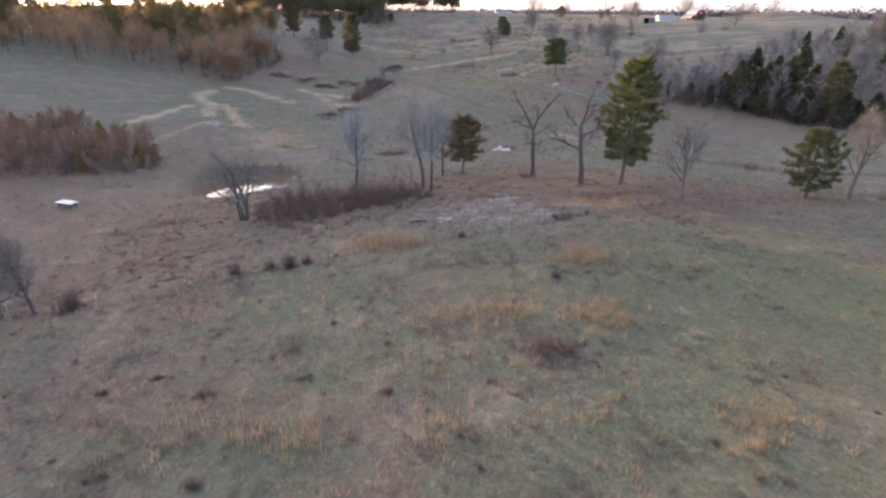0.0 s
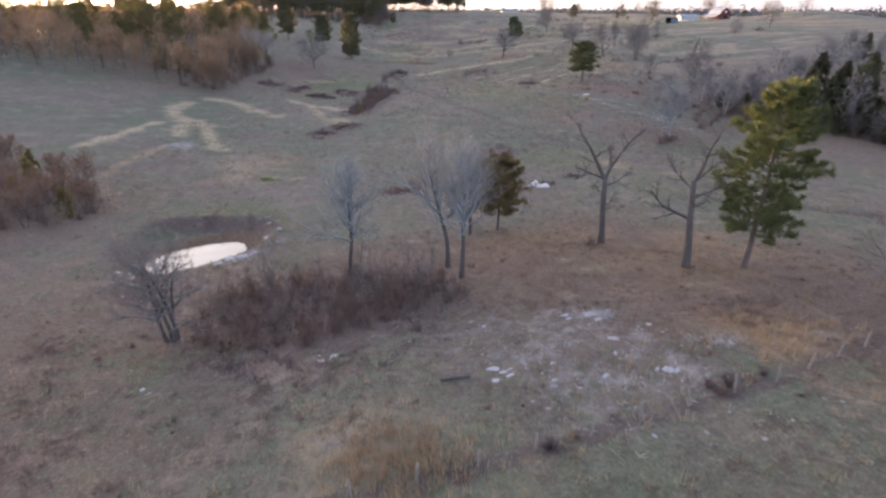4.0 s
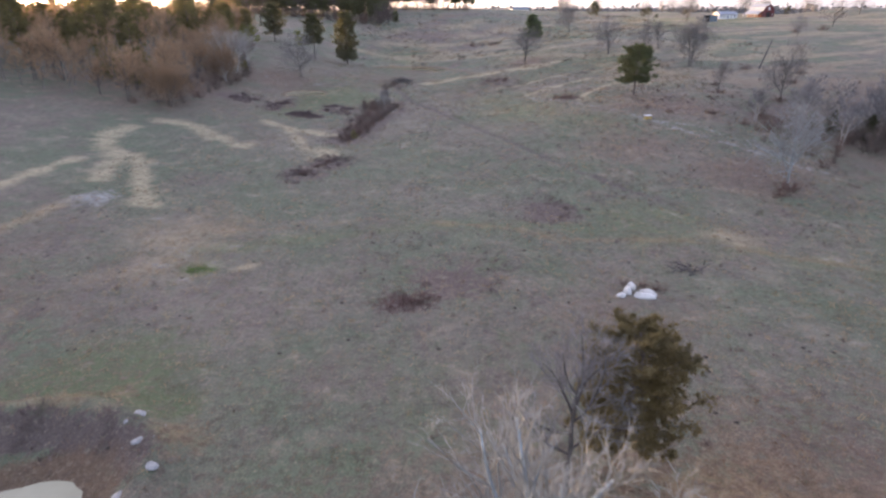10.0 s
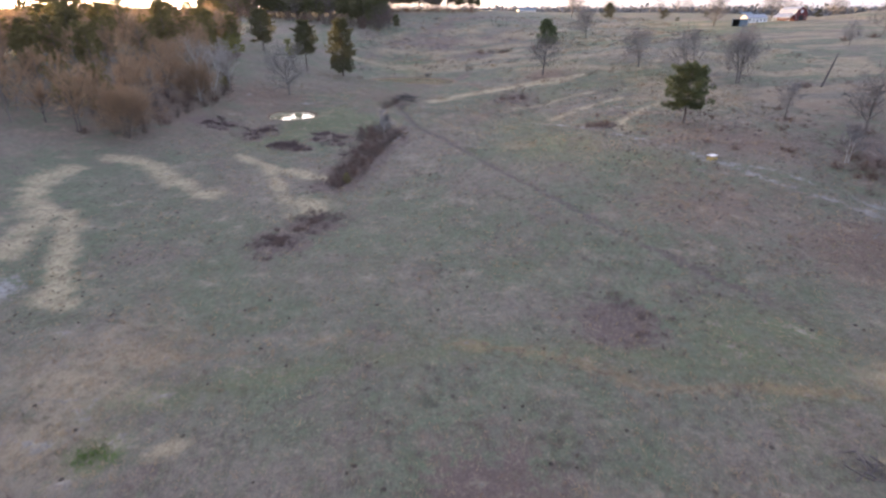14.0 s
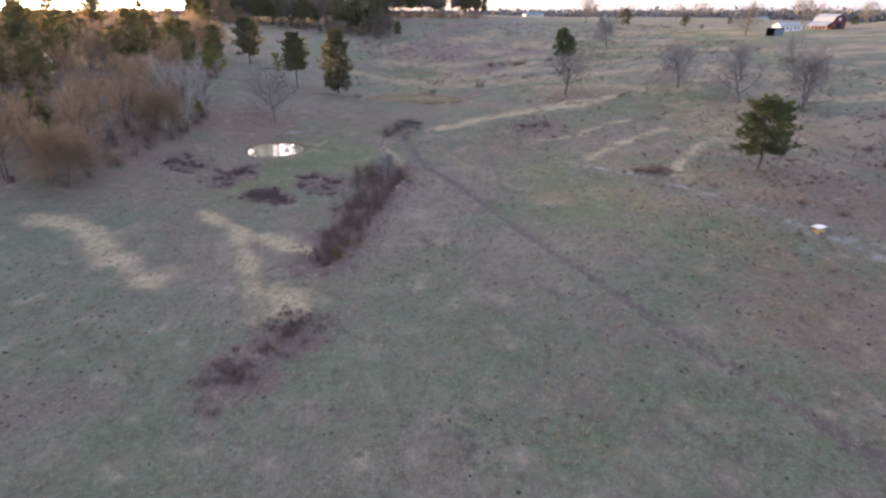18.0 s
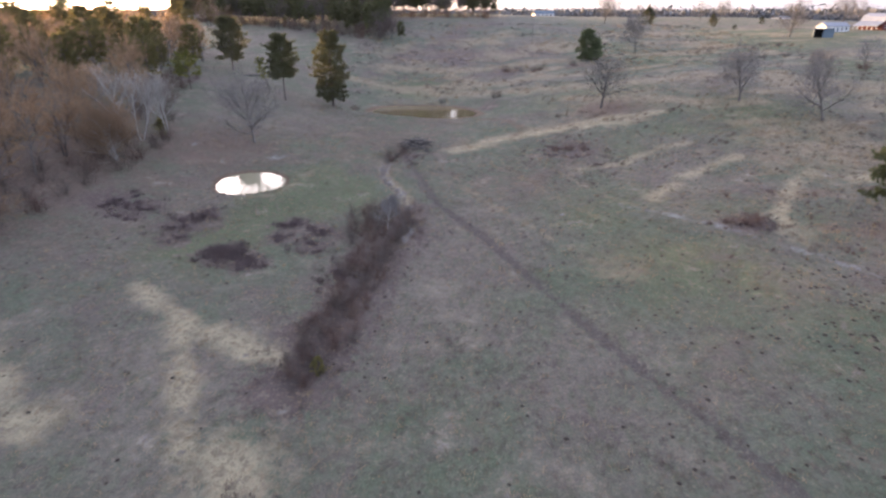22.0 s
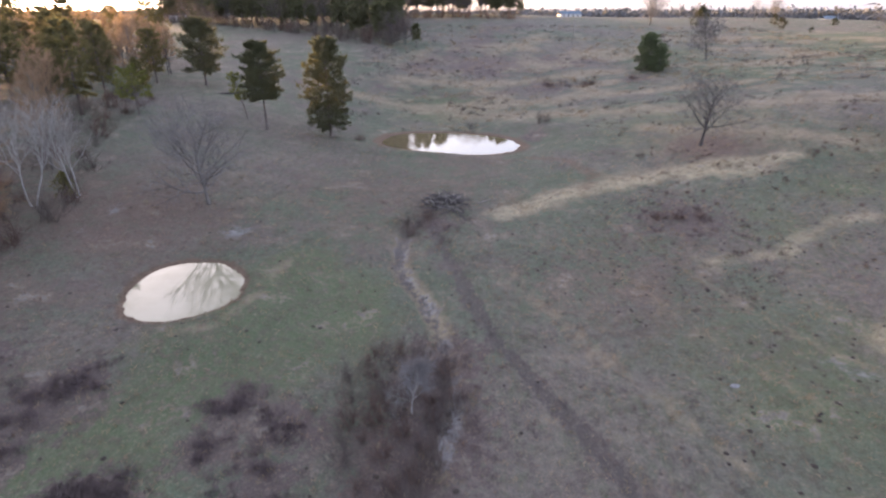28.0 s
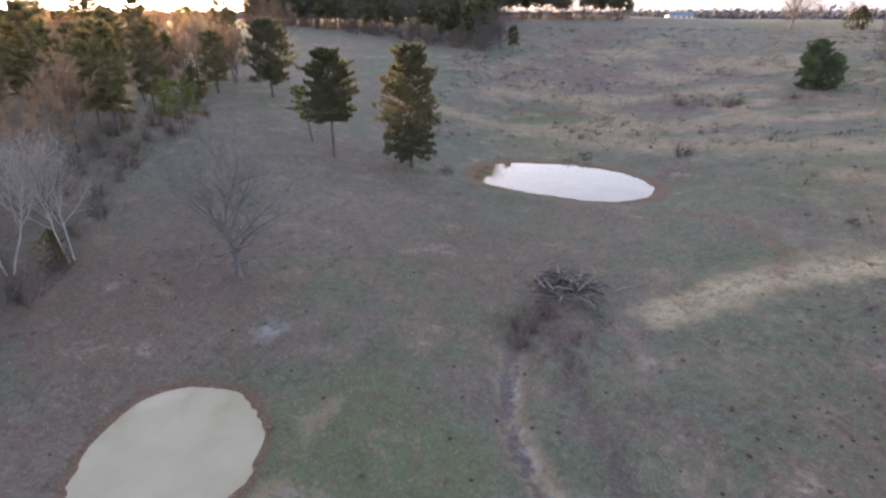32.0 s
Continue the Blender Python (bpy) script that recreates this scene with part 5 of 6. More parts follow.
barn = thing("barn", 192.8, 440.0, turn=radians(10), scale=0.8, label="red gambrel barn with a pale tin roof and lean-to", category="barn")
GAMBREL = [(-5.2, 4.2), (-3.7, 7.2), (0, 9.0), (3.7, 7.2), (5.2, 4.2)]
part("wall", extrude_profile([(-5, -0.4), (-5, 4.2), (-3.6, 7.0), (0, 8.8), (3.6, 7.0), (5, 4.2), (5, -0.4)], -8, 8), RED, barn)
part("roof", slope_sheet(GAMBREL, -8.5, 8.5), TIN, barn, "pale tin gambrel roof")
# dark slab on the closed wall, painted as the doorway's shade
part("door", boxes((-1.8, -8.12, -0.2, 1.8, -8.0, 3.4)), SHADE_IN, barn, "open dark doorway")
for x in (-3.4, 3.4):
    w = part("window", boxes((x - 0.45, -8.1, 1.4, x + 0.45, -8.0, 2.5)), PANE, barn)
    part("frame", boxes((x - 0.6, -8.16, 2.5, x + 0.6, -8.02, 2.62), (x - 0.6, -8.16, 1.28, x + 0.6, -8.02, 1.4)), WHITE, w)
part("loft_door", boxes((-0.8, -8.1, 5.2, 0.8, -8.0, 6.8)), WHITE, barn)
part("lean_to_roof", slope_sheet([(-9.6, 1.9), (-5.1, 4.6)], -8.3, 8.3), TIN, barn)
for k in range(6):
    part("post", boxes((-9.1, -8 + k * 3.15, -0.4, -8.9, -7.8 + k * 3.15, 2.1)), WHITE, barn)

house = thing("house", 168.5, 436.0, turn=radians(12), scale=0.85, label="long low white farmhouse with a grey roof", category="house")
part("wall", boxes((-7.5, -3.6, -0.4, 7.5, 3.6, 2.9)), WHITE, house)
part("gable", extrude_profile([(-3.6, 2.9), (0, 4.7), (3.6, 2.9)], -7.5, 7.5), WHITE, house).matrix_basis = pose(0, 0, 0, 0, 0, 90)
part("roof", slope_sheet([(-4.2, 2.75), (0, 4.85), (4.2, 2.75)], -8.0, 8.0), TIN, house, "pale metal roof").matrix_basis = pose(0, 0, 0, 0, 0, 90)
part("door", boxes((-0.5, -3.68, 0, 0.5, -3.6, 2.1)), BLUE_TIN, house)
for x in (-5.6, -2.8, 2.8, 5.6):
    w = part("window", boxes((x - 0.5, -3.66, 1.0, x + 0.5, -3.6, 2.2)), PANE, house)
    part("sill", boxes((x - 0.6, -3.72, 0.9, x + 0.6, -3.62, 1.0)), WHITE, w)

shed = thing("shed", 148.3, 411.0, turn=radians(-30), scale=1.15, label="small blue-grey tin shed with an open dark bay", category="shed")
part("wall", boxes((-3, -2.0, -0.3, -2.9, 2, 2.9), (0, -2.0, -0.3, 0.1, 2, 2.8), (3.2, -2, -0.3, 3.3, 2, 2.7), (-3, 2, -0.3, 3.3, 2.1, 2.8), (0.1, -2.05, -0.3, 3.2, -1.95, 2.6)), BLUE_TIN, shed)
part("roof", boxes((-3.3, -2.5, 2.85, 3.6, 2.4, 2.97)), BLUE_TIN, shed)
# floor and added rear panel are coloured black as the bay's shade
part("floor", boxes((-2.9, -1.9, -0.3, 0, 2.0, 0.02)), SHADE_IN, shed)
part("back_panel", boxes((-2.9, 1.7, 0.02, 0, 1.98, 2.8)), SHADE_IN, shed)

trailer = thing("trailer_home", -184.0, 563.0, turn=radians(20), label="long white trailer home on the hilltop", category="trailer")
part("wall", boxes((-9, -2.2, 0.3, 9, 2.2, 3.3)), WHITE, trailer)
part("roof", boxes((-9.2, -2.4, 3.3, 9.2, 2.4, 3.5)), TIN, trailer)
part("skirting", boxes((-8.9, -2.1, -0.6, 8.9, 2.1, 0.3)), SHINGLE, trailer)
part("door", boxes((1.0, -2.28, 0.5, 1.9, -2.2, 2.5)), BLUE_TIN, trailer)
for x in (-6.5, -3.0, 4.0, 7.0):
    part("window", boxes((x - 0.6, -2.26, 1.4, x + 0.6, -2.2, 2.4)), PANE, trailer)

for x, y, turn in ((75.0, 690.0, 10), (330.0, 760.0, 25)):
    far_house = thing("far_house", x, y, turn=radians(turn), label="distant white house with a grey roof", category="house", group="distant houses")
    part("wall", boxes((-9, -4, -0.5, 9, 4, 3.0)), WHITE, far_house)
    part("roof", slope_sheet([(-4.6, 2.9), (0, 5.0), (4.6, 2.9)], -9.5, 9.5), BLUE_TIN, far_house).matrix_basis = pose(0, 0, 0, 0, 0, 90)
    for k in (-6, -2, 2, 6):
        part("window", boxes((k - 0.6, -4.08, 1.0, k + 0.6, -4.0, 2.2)), PANE, far_house)

pole = thing("utility_pole", 29.0, 448.0, label="slim pale wooden utility pole on the slope", category="pole")
w = Wood()
w.tube([Vector((0, 0, -0.5)), Vector((0, 0, 5)), Vector((0, 0, 10.0))], [0.15, 0.13, 0.1], 8)
part("post", w.mesh("post"), WOOD_GREY, pole)
part("crossarm", boxes((-0.9, -0.06, 9.2, 0.9, 0.06, 9.35)), WOOD_GREY, pole)

# ---- fence ----


def along(line, gap):
    out, carry = [], 0.0
    for (ax, ay), (bx, by) in zip(line[:-1], line[1:]):
        length = math.hypot(bx - ax, by - ay)
        s = carry
        while s < length:
            out.append((ax + (bx - ax) * s / length, ay + (by - ay) * s / length))
            s += gap
        carry = s - length
    return out


def fence(line, gap, seed, label, tall=1.25):
    rng = random.Random(seed)
    pts = along(line, gap)
    x0, y0 = pts[0]
    e = thing("wire_fence", x0, y0, label=label, category="fence")
    z0 = e.location.z
    w = Wood()
    w.tube([Vector((0, 0, -0.3)), Vector((0.01, 0, tall * 0.5)), Vector((0, 0, tall))], [0.075, 0.07, 0.06], 6)
    me = w.mesh("post")
    tops = []
    for x, y in pts:
        p = part("post", me, WOOD_GREY, e)
        p.matrix_basis = pose(x - x0, y - y0, on_ground(x, y) - z0, rng.uniform(-6, 6), rng.uniform(-6, 6), rng.uniform(0, 360))
        tops.append(Vector((x - x0, y - y0, on_ground(x, y) - z0)))
    for h in (0.4, 0.75, 1.1):
        w = Wood()
        w.tube([p + Vector((0, 0.07, h)) for p in tops], [0.006] * len(tops), 3)
        part("wire", w.mesh("wire"), WIRE, e)


fence(FENCE, 3.2, 3, "old barbed wire fence on grey wooden posts")
fence([(52, 112), (57, 104.5), (63, 100), (66.5, 95), (79, 90)], 3.4, 4, "short run of old wire fence by the creek")

# ---- stones, logs and litter on the ground ----


def stone(name, size, seed, material, label="", group=""):
    rng = random.Random(seed)
    bm = bmesh.new()
    bmesh.ops.create_icosphere(bm, subdivisions=3 if size[0] > 0.35 else 2, radius=1)
    off = Vector((rng.uniform(0, 50), rng.uniform(0, 50), 0))
    for v in bm.verts:
        k = 1 + 0.3 * noise.noise(v.co * 1.1 + off) + 0.1 * noise.noise(v.co * 3 + off)
        v.co = Vector((v.co.x * size[0], v.co.y * size[1], v.co.z * size[2])) * k
    for f in bm.faces:
        f.smooth = True
    return tagged(part(name, bm, material), label, "rock", group)


for x, y, size, turn, tilt, label in (
        (14.9, 125.4, (0.95, 0.42, 0.36), -25, 12, "long pale boulder lying aslant in the grass"), (15.5, 126.1, (0.75, 0.34, 0.34), -50, 10, "pale boulder leaning on a longer one"),
        (13.7, 126.3, (0.35, 0.45, 0.42), 10, 0, "upright pale boulder beside longer ones"), (14.3, 127.1, (0.5, 0.45, 0.5), 70, 0, "round pale boulder among larger ones"), (13.0, 125.7, (0.4, 0.35, 0.3), 20, 0, "small pale boulder beside larger ones")):
    put(stone("boulder", [1.3 * v for v in size], int(x * 10), ROCK, label, "white boulders"), 14.9 + 1.3 * (x - 14.4), 125.9 + 1.3 * (y - 126), radians(turn)).location.z += size[2] * 0.4
for x, y, s in ((-28.2, 91.0, 1.3), (-27.0, 92.3, 0.8), (-29.4, 90.3, 0.9), (-26.6, 97.0, 0.6), (-27.6, 101.5, 0.45), (-25.5, 99.2, 0.5), (-30.2, 88.9, 0.8), (-24.8, 95.6, 0.4), (-29.0, 104.5, 0.5)):
    put(stone("rock", (s, s * 0.7, s * 0.22), int(abs(x) * 10), ROCK_GREY, "pale grey slab of rock at the pond's edge", "pond rocks"), x, y, x)

rs = random.Random(21)
seep = [stone("stone", (0.3, 0.2, 0.08), 500 + k, ROCK_GREY, "small pale stone lying in the seep", "seep stones") for k in range(4)]
for k in range(270):
    x, y = (rs.gauss(9, 7), rs.gauss(58.5, 4.2)) if k < 235 else (rs.gauss(-27, 3.5), rs.gauss(97, 6))
    if pond_ratio(x, y, PONDS["near"]) < 1.08:
        continue
    s = rs.uniform(0.3, 0.85) ** 1.5
    (put if k < 4 else again)(seep[k % 4], x, y, rs.uniform(0, 6.28), s)

slab = stone("flat_stone", (0.7, 0.42, 0.1), 541, ROCK_BLUE, "flat pale bluish stone half sunk in the seep", "seep slabs")
SEEP = [(8.8, 66.7, 1.1, 16), (16.2, 61.4, 1.4, 14), (12, 63.5, 0.8, 6), (-1.4, 66, 1.6, 12), (1.8, 58.6, 1.5, 16), (4.7, 57.2, 1.0, 10), (8.6, 60.2, 1.5, 14), (7.7, 57, 1.2, 10), (11.2, 57.6, 1.3, 10), (-12, 62.8, 0.9, 6), (-22.8, 60.9, 0.7, 5), (-32.3, 84.6, 1.5, 8), (-39.2, 86.4, 1.5, 8)]
put(slab, 8.8, 66.5, 0.4)
for cx, cy, spread, n in SEEP:
    for k in range(n):
        again(slab, rs.gauss(cx, spread), rs.gauss(cy, spread * 0.6), rs.uniform(0, 6.28), rs.uniform(0.45, 1.0) ** 2 * 0.7)

heap = thing("branch_heap", 23.1, 132.0, label="small heap of dark rotting branches", category="branches")
rl = random.Random(4)
for k in range(26):
    dark_log = Wood()
    p = Vector((rl.gauss(0, 1.0), rl.gauss(0, 0.7), rl.uniform(0, 0.5)))
    d = Vector((rl.gauss(0, 1), rl.gauss(0, 1), rl.uniform(-0.1, 0.5))).normalized()
    dark_log.tube([p, p + d * 0.7, p + d * rl.uniform(1.0, 1.9)], [0.09, 0.06, 0.02], 5)
    part("branch", dark_log.mesh("branch"), WOOD_DARK, heap)

pile = thing("brush_pile", -22.4, 297.0, scale=1.15, label="heap of grey cut logs and branches", category="brush pile")
for k in range(170):
    w = Wood()
    out = k > 136
    ang = rl.uniform(0, 6.28)
    p = Vector((rl.gauss(0, 1.8), rl.gauss(0, 1.4), rl.uniform(0.05, 1.9))) if not out else Vector((rl.gauss(0.8, 1.6), rl.gauss(-3.4, 1.3), rl.uniform(0.05, 0.35)))
    p.z *= max(0.25, 1 - math.hypot(p.x, p.y) / 4.5) if not out else 1
    d = Vector((math.cos(ang), math.sin(ang), rl.uniform(-0.2, 0.35))).normalized() if not out else Vector((rl.gauss(0.5, 0.4), rl.gauss(-1, 0.4), 0.02)).normalized()
    length = rl.uniform(1.2, 3.4)
    r = rl.uniform(0.03, 0.11)
    w.tube([p - d * length / 2, p + Vector((0, 0, 0.06)), p + d * length / 2], [r, r * 0.85, r * 0.5], 6)
    part("log" if r > 0.06 else "branch", w.mesh("log"), WOOD_GREY if rl.random() < 0.35 else WOOD_DARK, pile)

fallen = thing("fallen_log", -81.5, 356.0, label="fallen dark log lying before the wood", category="log")
w = Wood()
w.tube([Vector((-4, 0, 0.25)), Vector((0, 0.2, 0.35)), Vector((4, 0.1, 0.5))], [0.22, 0.26, 0.2], 8)
part("trunk", w.mesh("trunk"), BARK_DARK, fallen)

mossy = thing("fallen_log", -2.3, 58.6, turn=0.15, scale=0.65, label="short dark rotting log beyond the fence", category="log")
w = Wood()
w.tube([Vector((-1.5, 0, 0.15)), Vector((0, 0.1, 0.22)), Vector((1.5, 0, 0.2))], [0.17, 0.2, 0.13], 8)
part("trunk", w.mesh("trunk"), BARK_DARK, mossy)

table = thing("feed_table", -56.0, 77.8, turn=-0.35, label="white flat-topped stock feeder on dark legs", category="feeder")
part("top", boxes((-1.5, -0.7, 0.78, 1.5, 0.7, 0.9)), WHITE, table, "white sheet top")
part("trough", boxes((-1.25, -0.4, 0.42, 1.25, 0.4, 0.5), (-1.25, -0.45, 0.42, 1.25, -0.4, 0.66), (-1.25, 0.4, 0.42, 1.25, 0.45, 0.66)), WOOD_DARK, table)
for x in (-1.2, 1.2):
    for y in (-0.5, 0.5):
        part("leg", boxes((x - 0.06, y - 0.06, -0.3, x + 0.06, y + 0.06, 0.78)), WOOD_DARK, table)

feeder = thing("mineral_feeder", 43.0, 204.8, turn=0.4, label="small feeder with a white lid and yellow boards", category="feeder")
part("lid", boxes((-0.9, -0.6, 0.95, 0.9, 0.6, 1.05)), WHITE, feeder, "white lid")
part("trough", boxes((-0.75, -0.45, 0.3, 0.75, 0.45, 0.42), (-0.75, -0.5, 0.3, 0.75, -0.43, 0.62), (-0.75, 0.43, 0.3, 0.75, 0.5, 0.62)), YELLOW, feeder, "yellow trough")
for x in (-0.7, 0.7):
    for y in (-0.42, 0.42):
        part("leg", boxes((x - 0.05, y - 0.05, -0.2, x + 0.05, y + 0.05, 0.95)), YELLOW, feeder)

put(stone("rock", (0.45, 0.28, 0.2), 77, ROCK_GREY, "lone grey stone in the short grass"), 4.7, 247.5)

# ---- grass, weeds and droppings ----


def tufts(name, pts, tall, spread, blades, width, material, label, category, seed, lean=0.35):
    """Loose blades in tufts, all in one mesh."""
    r = np.random.RandomState(seed)
    n = len(pts)
    base = np.repeat(pts, blades, 0) + np.concatenate([r.normal(0, spread, (n * blades, 2)), np.zeros((n * blades, 1))], 1)
    base[:, 2] = height(base[:, 0], base[:, 1]) - 0.03
    ang = r.uniform(0, 2 * np.pi, n * blades)
    side = np.stack([np.cos(ang), np.sin(ang), np.zeros_like(ang)], -1) * width * r.uniform(0.6, 1.3, (n * blades, 1))
    h = np.repeat(tall * r.uniform(0.6, 1.3, n), blades) * r.uniform(0.6, 1.15, n * blades)
    tip = base + np.stack([r.normal(0, lean, n * blades) * h, r.normal(0, lean, n * blades) * h, h], -1)
    return tagged(part(name, tri_mesh(name, np.stack([base - side, base + side, tip], 1)), material), label, category, kind="stuff")


def sown(n, seed, weight, x0=-75, x1=75, y0=14, y1=300):
    """Random places, kept where weight(x, y) is high."""
    r = np.random.RandomState(seed)
    x, y = r.uniform(x0, x1, n), r.uniform(y0, y1, n)
    keep = r.uniform(0, 1, n) < weight(x, y)
    for p in PONDS.values():
        keep &= pond_ratio(x, y, p) > 1.06
    return np.stack([x, y, np.zeros(n)], -1)[keep]


def clumpy(x, y, size, seed, lo=0.0, hi=0.3):
    return smooth(soft_noise(x, y, size, seed) + 0.5 * soft_noise(x, y, size * 0.4, seed + 1), lo, hi)


tufts("short_grass", sown(98000, 1, lambda x, y: 0.2 + 0.7 * clumpy(x, y, 4, 11, -0.05, 0.25), y1=335), 0.26, 0.18, 5, 0.03, GRASS_DULL, "short dull winter grass", "grass", 1, 0.6)
tufts("dry_grass", sown(75000, 2, lambda x, y: np.clip(0.12 * clumpy(x, y, 7, 21, 0.05, 0.35) + np.clip(cover(x, y)["tan"], 0, 1) * 0.9 * clumpy(x, y, 3, 23, -0.1, 0.25) + 0.25 * smooth(-y, -60, -20) * clumpy(x, y, 4, 25, 0, 0.3), 0, 1)),
      0.6, 0.22, 9, 0.02, GRASS_TAN, "tufts of tall dry straw-coloured grass", "grass", 2, 0.3)
tufts("far_dry_grass", sown(9000, 6, lambda x, y: np.clip(cover(x, y)["tan"], 0, 1) * clumpy(x, y, 5, 27, -0.1, 0.25), -40, 130, 300, 470), 0.6, 0.5, 9, 0.05, GRASS_TAN, "dry grass on the far slope", "grass", 6, 0.4)
tufts("dead_weeds", sown(60000, 3, lambda x, y: np.clip(cover(x, y)["weed"], 0, 1) ** 1.5 * clumpy(x, y, 2.2, 31, -0.05, 0.2), -75, 75, 16, 300), 0.6, 0.28, 12, 0.045, WEED_DARK, "patches of dark dead weeds", "weeds", 3, 0.5)
tufts("brown_weeds", sown(24000, 4, lambda x, y: 0.1 * clumpy(x, y, 3, 41, 0.1, 0.35) + 0.06 * np.clip(cover(x, y)["litter"], 0, 1) + 0.06 * smooth(-y, -60, -30)), 0.38, 0.2, 16, 0.03, TWIG_RED, "scattered low brown weeds", "weeds", 4, 0.6)
tufts("briars", sown(24000, 12, lambda x, y: smooth(np.clip(cover(x, y)["weed"], 0, 1) + 0.8 * soft_noise(x, y, 2.2, 71) + 0.9 * soft_noise(x, y, 0.8, 72), 0.7, 1.1), -74, -29, 226, 262), 0.6, 0.2, 7, 0.035, WEED_DARK, "dark patches of dead briars below the dam", "briars", 12, 0.5)
tufts("rusty_grass", sown(46000, 13, lambda x, y: np.clip(cover(x, y)["litter"], 0, 1) * (0.15 + 0.6 * clumpy(x, y, 2.5, 81, -0.1, 0.25)), -40, 66, 54, 112), 0.22, 0.2, 5, 0.028, GRASS_RUST, "rusty dead grass and leaves under the oaks", "grass", 13, 0.7)
tufts("hill_weeds", sown(5000, 14, lambda x, y: 0.05 + 0.35 * clumpy(x, y, 9, 91, 0.05, 0.35), 12, 118, 222, 345), 0.6, 0.22, 14, 0.05, TWIG_RED, "scattered dark weeds on the eastern slope", "weeds", 14, 0.5)
tufts("bleached_weeds", sown(60000, 5, lambda x, y: np.clip(cover(x, y)["pale"] - 0.25, 0, 1) * 0.6 * clumpy(x, y, 1.5, 51, 0, 0.3)), 0.3, 0.2, 6, 0.02, WEED_PALE, "bleached dead stalks", "weeds", 5, 0.8)


def spots_near(rows, seed):
    """Loose groups of places: x, y, spread, count."""
    r = np.random.RandomState(seed)
    out = [np.stack([r.normal(x, s, n), r.normal(y, s * 0.7, n), np.zeros(n)], -1) for x, y, s, n in rows]
    return np.concatenate(out)


STALKS = [(-5.6, 51.4, 2.4, 300), (12.8, 43.9, 1.7, 170), (0.2, 33.9, 1.2, 40), (5, 33.2, 1.5, 60), (11, 32, 1.7, 110), (-0.1, 21.3, 1.0, 26), (-6.2, 20.6, 1.1, 22), (-9.7, 20.9, 1.0, 26),
          (-12.6, 22.2, 1.0, 14), (15.3, 19.7, 1.6, 30), (0, 26, 9, 120), (-12, 24, 8, 90), (-9, 44, 7, 60), (10, 57, 6, 40), (-20, 36, 6, 50), (20, 63, 3, 60)]
tufts("tall_stalks", spots_near(STALKS, 16), 0.75, 0.16, 9, 0.02, GRASS_STALK, "tall bleached orange-tan grass stalks", "grass", 16, 0.22)
TUSSOCKS = [(-2.8, 24.2, 0.1, 2), (-11, 18, 0.15, 3), (-15.8, 18.8, 0.2, 3), (-17.4, 27.7, 0.1, 2), (-20, 26.2, 0.2, 3), (-13.4, 25.1, 0.5, 6), (9.6, 39.1, 0.1, 2), (12.7, 19.1, 0.1, 1), (13.4, 16.6, 0.1, 1),
            (-7.9, 26.5, 0.4, 4), (7, 27.6, 0.8, 14), (-8, 24, 8, 22), (-16, 33, 8, 16), (8, 24, 8, 8), (-14.1, 46.6, 0.15, 3), (-18.6, 44.9, 0.15, 2), (14.5, 56.7, 0.2, 4), (-21, 60, 10, 16)]
tufts("bleached_clumps", spots_near([(9.2, 66.6, 0.8, 60), (16.3, 61.5, 1.0, 60), (3, 62, 2.0, 40), (9, 57, 4.0, 110), (-27, 92, 1.5, 30)], 23), 0.35, 0.14, 9, 0.022, WEED_PALE, "clumps of bleached blue-white dead stalks", "weeds", 23, 0.7)
tufts("dark_briars", spots_near([(-48.3, 234.6, 1.5, 520), (-31.2, 189.5, 2.2, 150), (-35.4, 180, 1.9, 90)], 27), 0.45, 0.16, 12, 0.03, WEED_DARK, "dense low clumps of blackish dead briars", "briars", 27, 0.5)
tufts("fresh_grass", spots_near([(-38.2, 135.9, 0.9, 160)], 29), 0.2, 0.15, 8, 0.03, GRASS_FRESH, "small patch of bright fresh grass", "grass", 29, 0.5)
tufts("pale_flecks", sown(22000, 30, lambda x, y: 0.15 + 0.6 * clumpy(x, y, 6, 161, -0.05, 0.35), -70, 70, 105, 312), 0.22, 0.12, 5, 0.035, GRASS_STALK, "short bleached grass stubs in the pasture", "grass", 30, 0.8)
tufts("rust_flecks", sown(20000, 31, lambda x, y: 0.08 + 0.7 * clumpy(x, y, 8, 171, 0.0, 0.35), -70, 70, 16, 312), 0.2, 0.16, 6, 0.035, GRASS_RUST, "low rusty dead grass in the pasture", "grass", 31, 0.8)
tufts("purple_weeds", sown(9000, 32, lambda x, y: 0.05 + 0.8 * clumpy(x, y, 5, 181, 0.05, 0.35), -45, 30, 14, 70), 0.26, 0.22, 14, 0.03, TWIG_MAROON, "fuzzy low clumps of purplish dead weeds", "weeds", 32, 0.6)
tufts("dark_tussocks", spots_near(TUSSOCKS, 17), 0.3, 0.11, 30, 0.028, WEED_DARK, "small dark tussocks of dead weeds", "weeds", 17, 0.6)
tufts("red_twigs", spots_near([(-10.7, 126.0, 1.8, 330)], 20), 0.24, 0.2, 12, 0.03, TWIG_MAROON, "low patch of maroon twigs", "weeds", 20, 0.5)
tufts("slope_scrub", sown(5200, 21, lambda x, y: 0.08 + 0.7 * clumpy(x, y, 14, 131, 0.0, 0.4), -55, 125, 352, 500), 0.8, 0.5, 10, 0.09, TWIG_DARK, "low brown scrub on the far slope", "scrub", 21, 0.6)
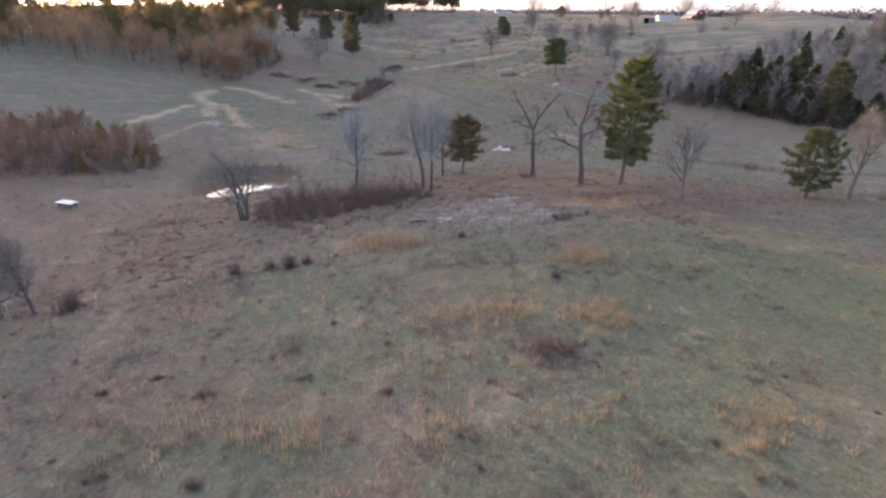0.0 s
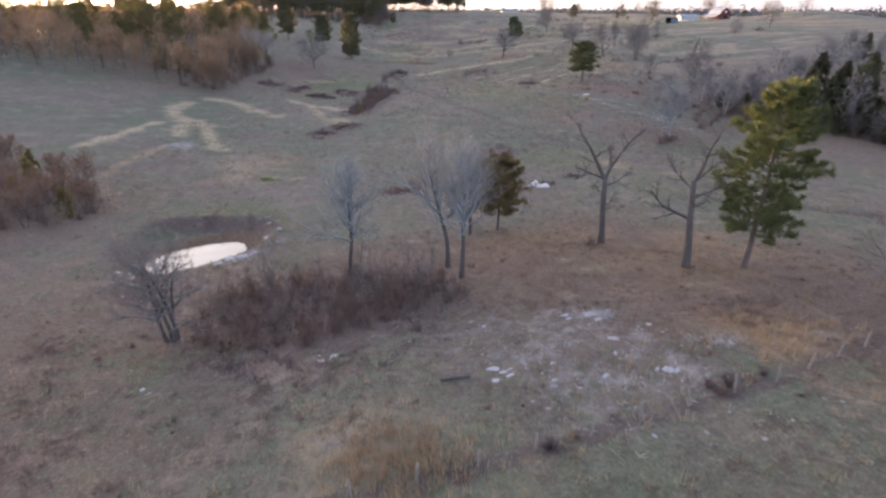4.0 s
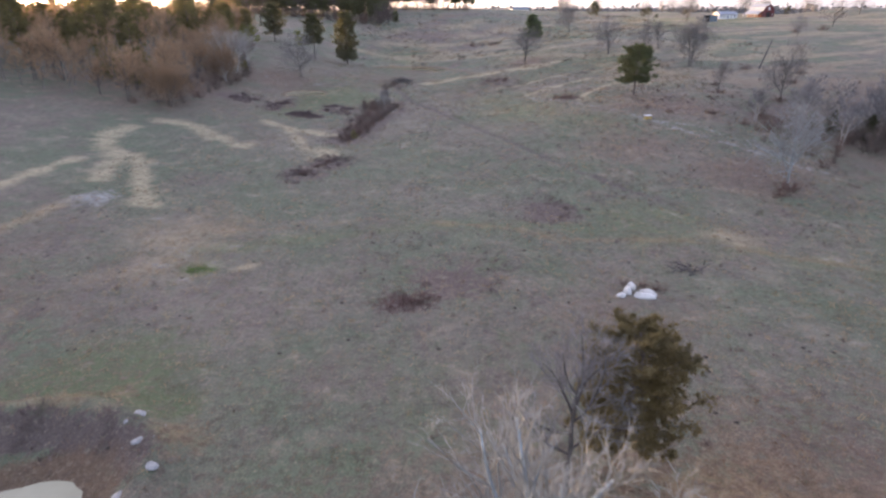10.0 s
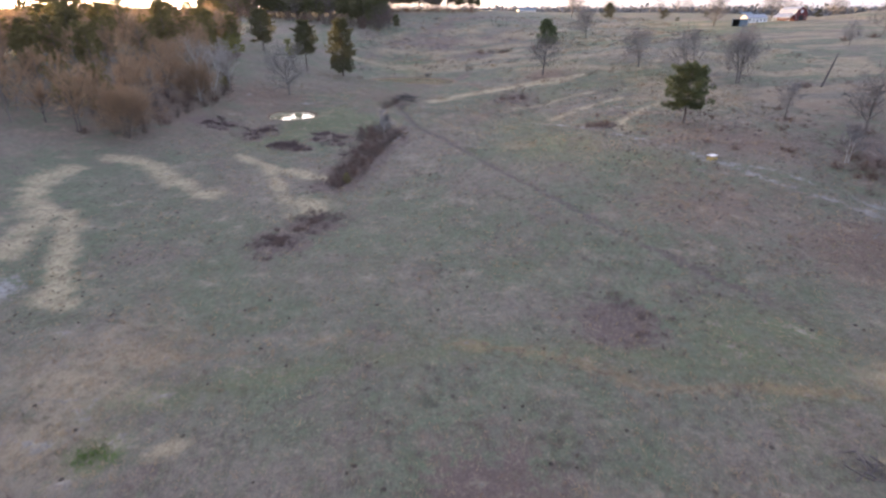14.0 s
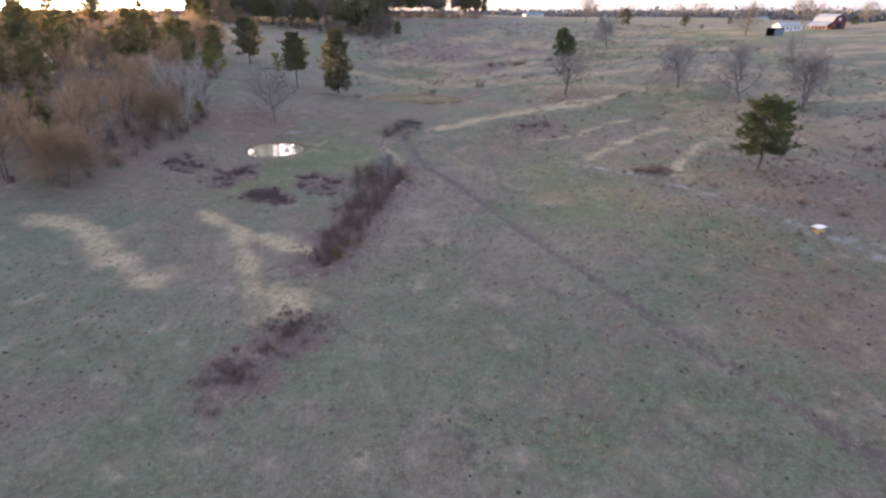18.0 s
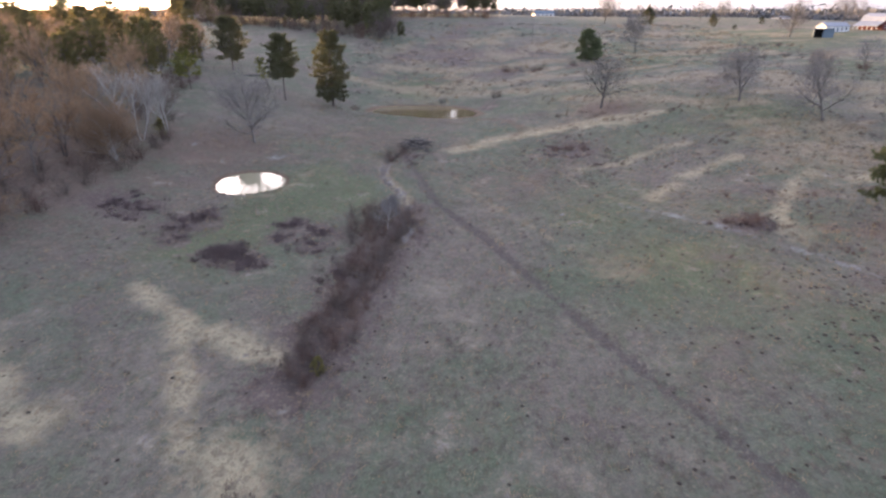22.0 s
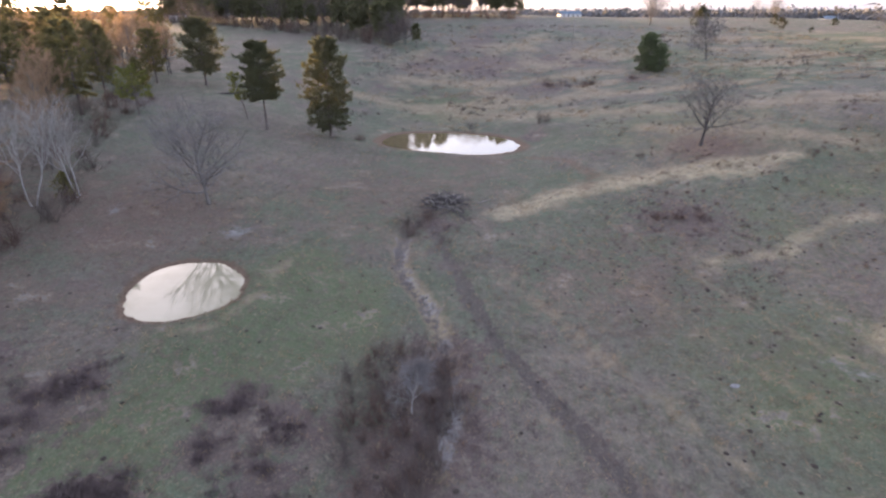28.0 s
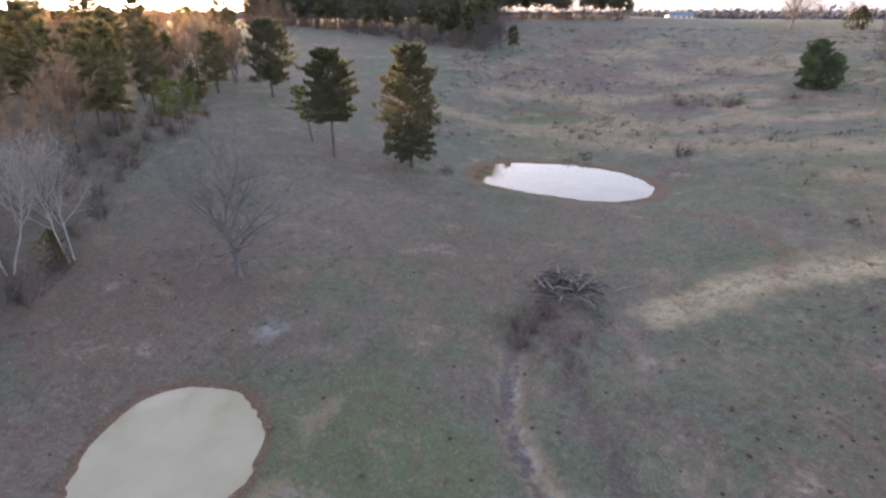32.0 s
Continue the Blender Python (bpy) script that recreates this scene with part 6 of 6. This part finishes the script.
tufts("slope_grass", sown(4200, 22, lambda x, y: 0.05 + 0.7 * clumpy(x, y, 11, 141, 0.0, 0.4), -55, 125, 352, 500), 0.6, 0.6, 10, 0.09, GRASS_TAN, "pale rough grass on the far slope", "grass", 22, 0.6)
tufts("field_weeds", sown(9000, 18, lambda x, y: 0.12 + 0.5 * clumpy(x, y, 12, 111, 0.0, 0.4), -20, 75, 130, 290), 0.4, 0.16, 10, 0.03, WEED_DARK, "sparse dark weeds in the open pasture", "weeds", 18, 0.5)
tufts("field_stalks", sown(14000, 19, lambda x, y: 0.1 + 0.5 * clumpy(x, y, 10, 121, 0.0, 0.4), -60, 70, 110, 335), 0.4, 0.2, 8, 0.03, GRASS_TAN, "sparse pale grass stalks in the open pasture", "grass", 19, 0.5)


def droppings():
    pts = sown(12000, 8, lambda x, y: 0.02 + 0.06 * smooth(y, 90, 130) + 0.55 * clumpy(x, y, 30, 61, 0.05, 0.4) * smooth(y, 120, 200) + 0.28 * smooth(x, -5, 10) * smooth(y, 165, 200), -75, 75, 20, 300)
    r = np.random.RandomState(9)
    tris = []
    pts[:, 2] = height(pts[:, 0], pts[:, 1])
    for x, y, z in pts:
        s = r.uniform(0.15, 0.3)
        top = np.array((x, y, z + 0.11))
        ring = [np.array((x + math.cos(a) * s * r.uniform(0.8, 1.2), y + math.sin(a) * s * r.uniform(0.8, 1.2), z - 0.02)) for a in np.linspace(0, 2 * np.pi, 8)[:-1]]
        tris += [(ring[k], ring[(k + 1) % 7], top) for k in range(7)]
    tagged(part("droppings", tri_mesh("droppings", np.array(tris)), DUNG), "scattered dark cattle droppings", "droppings", kind="stuff")


droppings()


def far_woods():
    """Distant leafless woodland along the horizon, as many upright sprays."""
    r = np.random.RandomState(15)
    tris = []
    for k in range(11000):
        ang = radians(r.uniform(-75, 75))
        d = r.choice([760, 900, 1100, 1500, 2100, 2900]) * r.uniform(0.93, 1.1)
        if -0.95 < ang < -0.1 and d < 800:
            continue
        x, y = math.sin(ang) * d, 200 + math.cos(ang) * d
        z = float(height(x, y, False))
        s = r.uniform(17, 23) * (1 + 0.15 * float(soft_noise(x, y, 160, 5)))
        c = np.array((x, y, z + s * 0.36)) + r.normal(0, 1, (20, 3)) * (s * 0.3, s * 0.3, s * 0.17)
        tris.append(c[:, None] + r.normal(0, s * 0.085, (20, 3, 3)))
    # the woodland's blue haze comes from its material colour
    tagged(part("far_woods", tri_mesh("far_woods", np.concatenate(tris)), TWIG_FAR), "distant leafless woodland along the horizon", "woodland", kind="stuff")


far_woods()
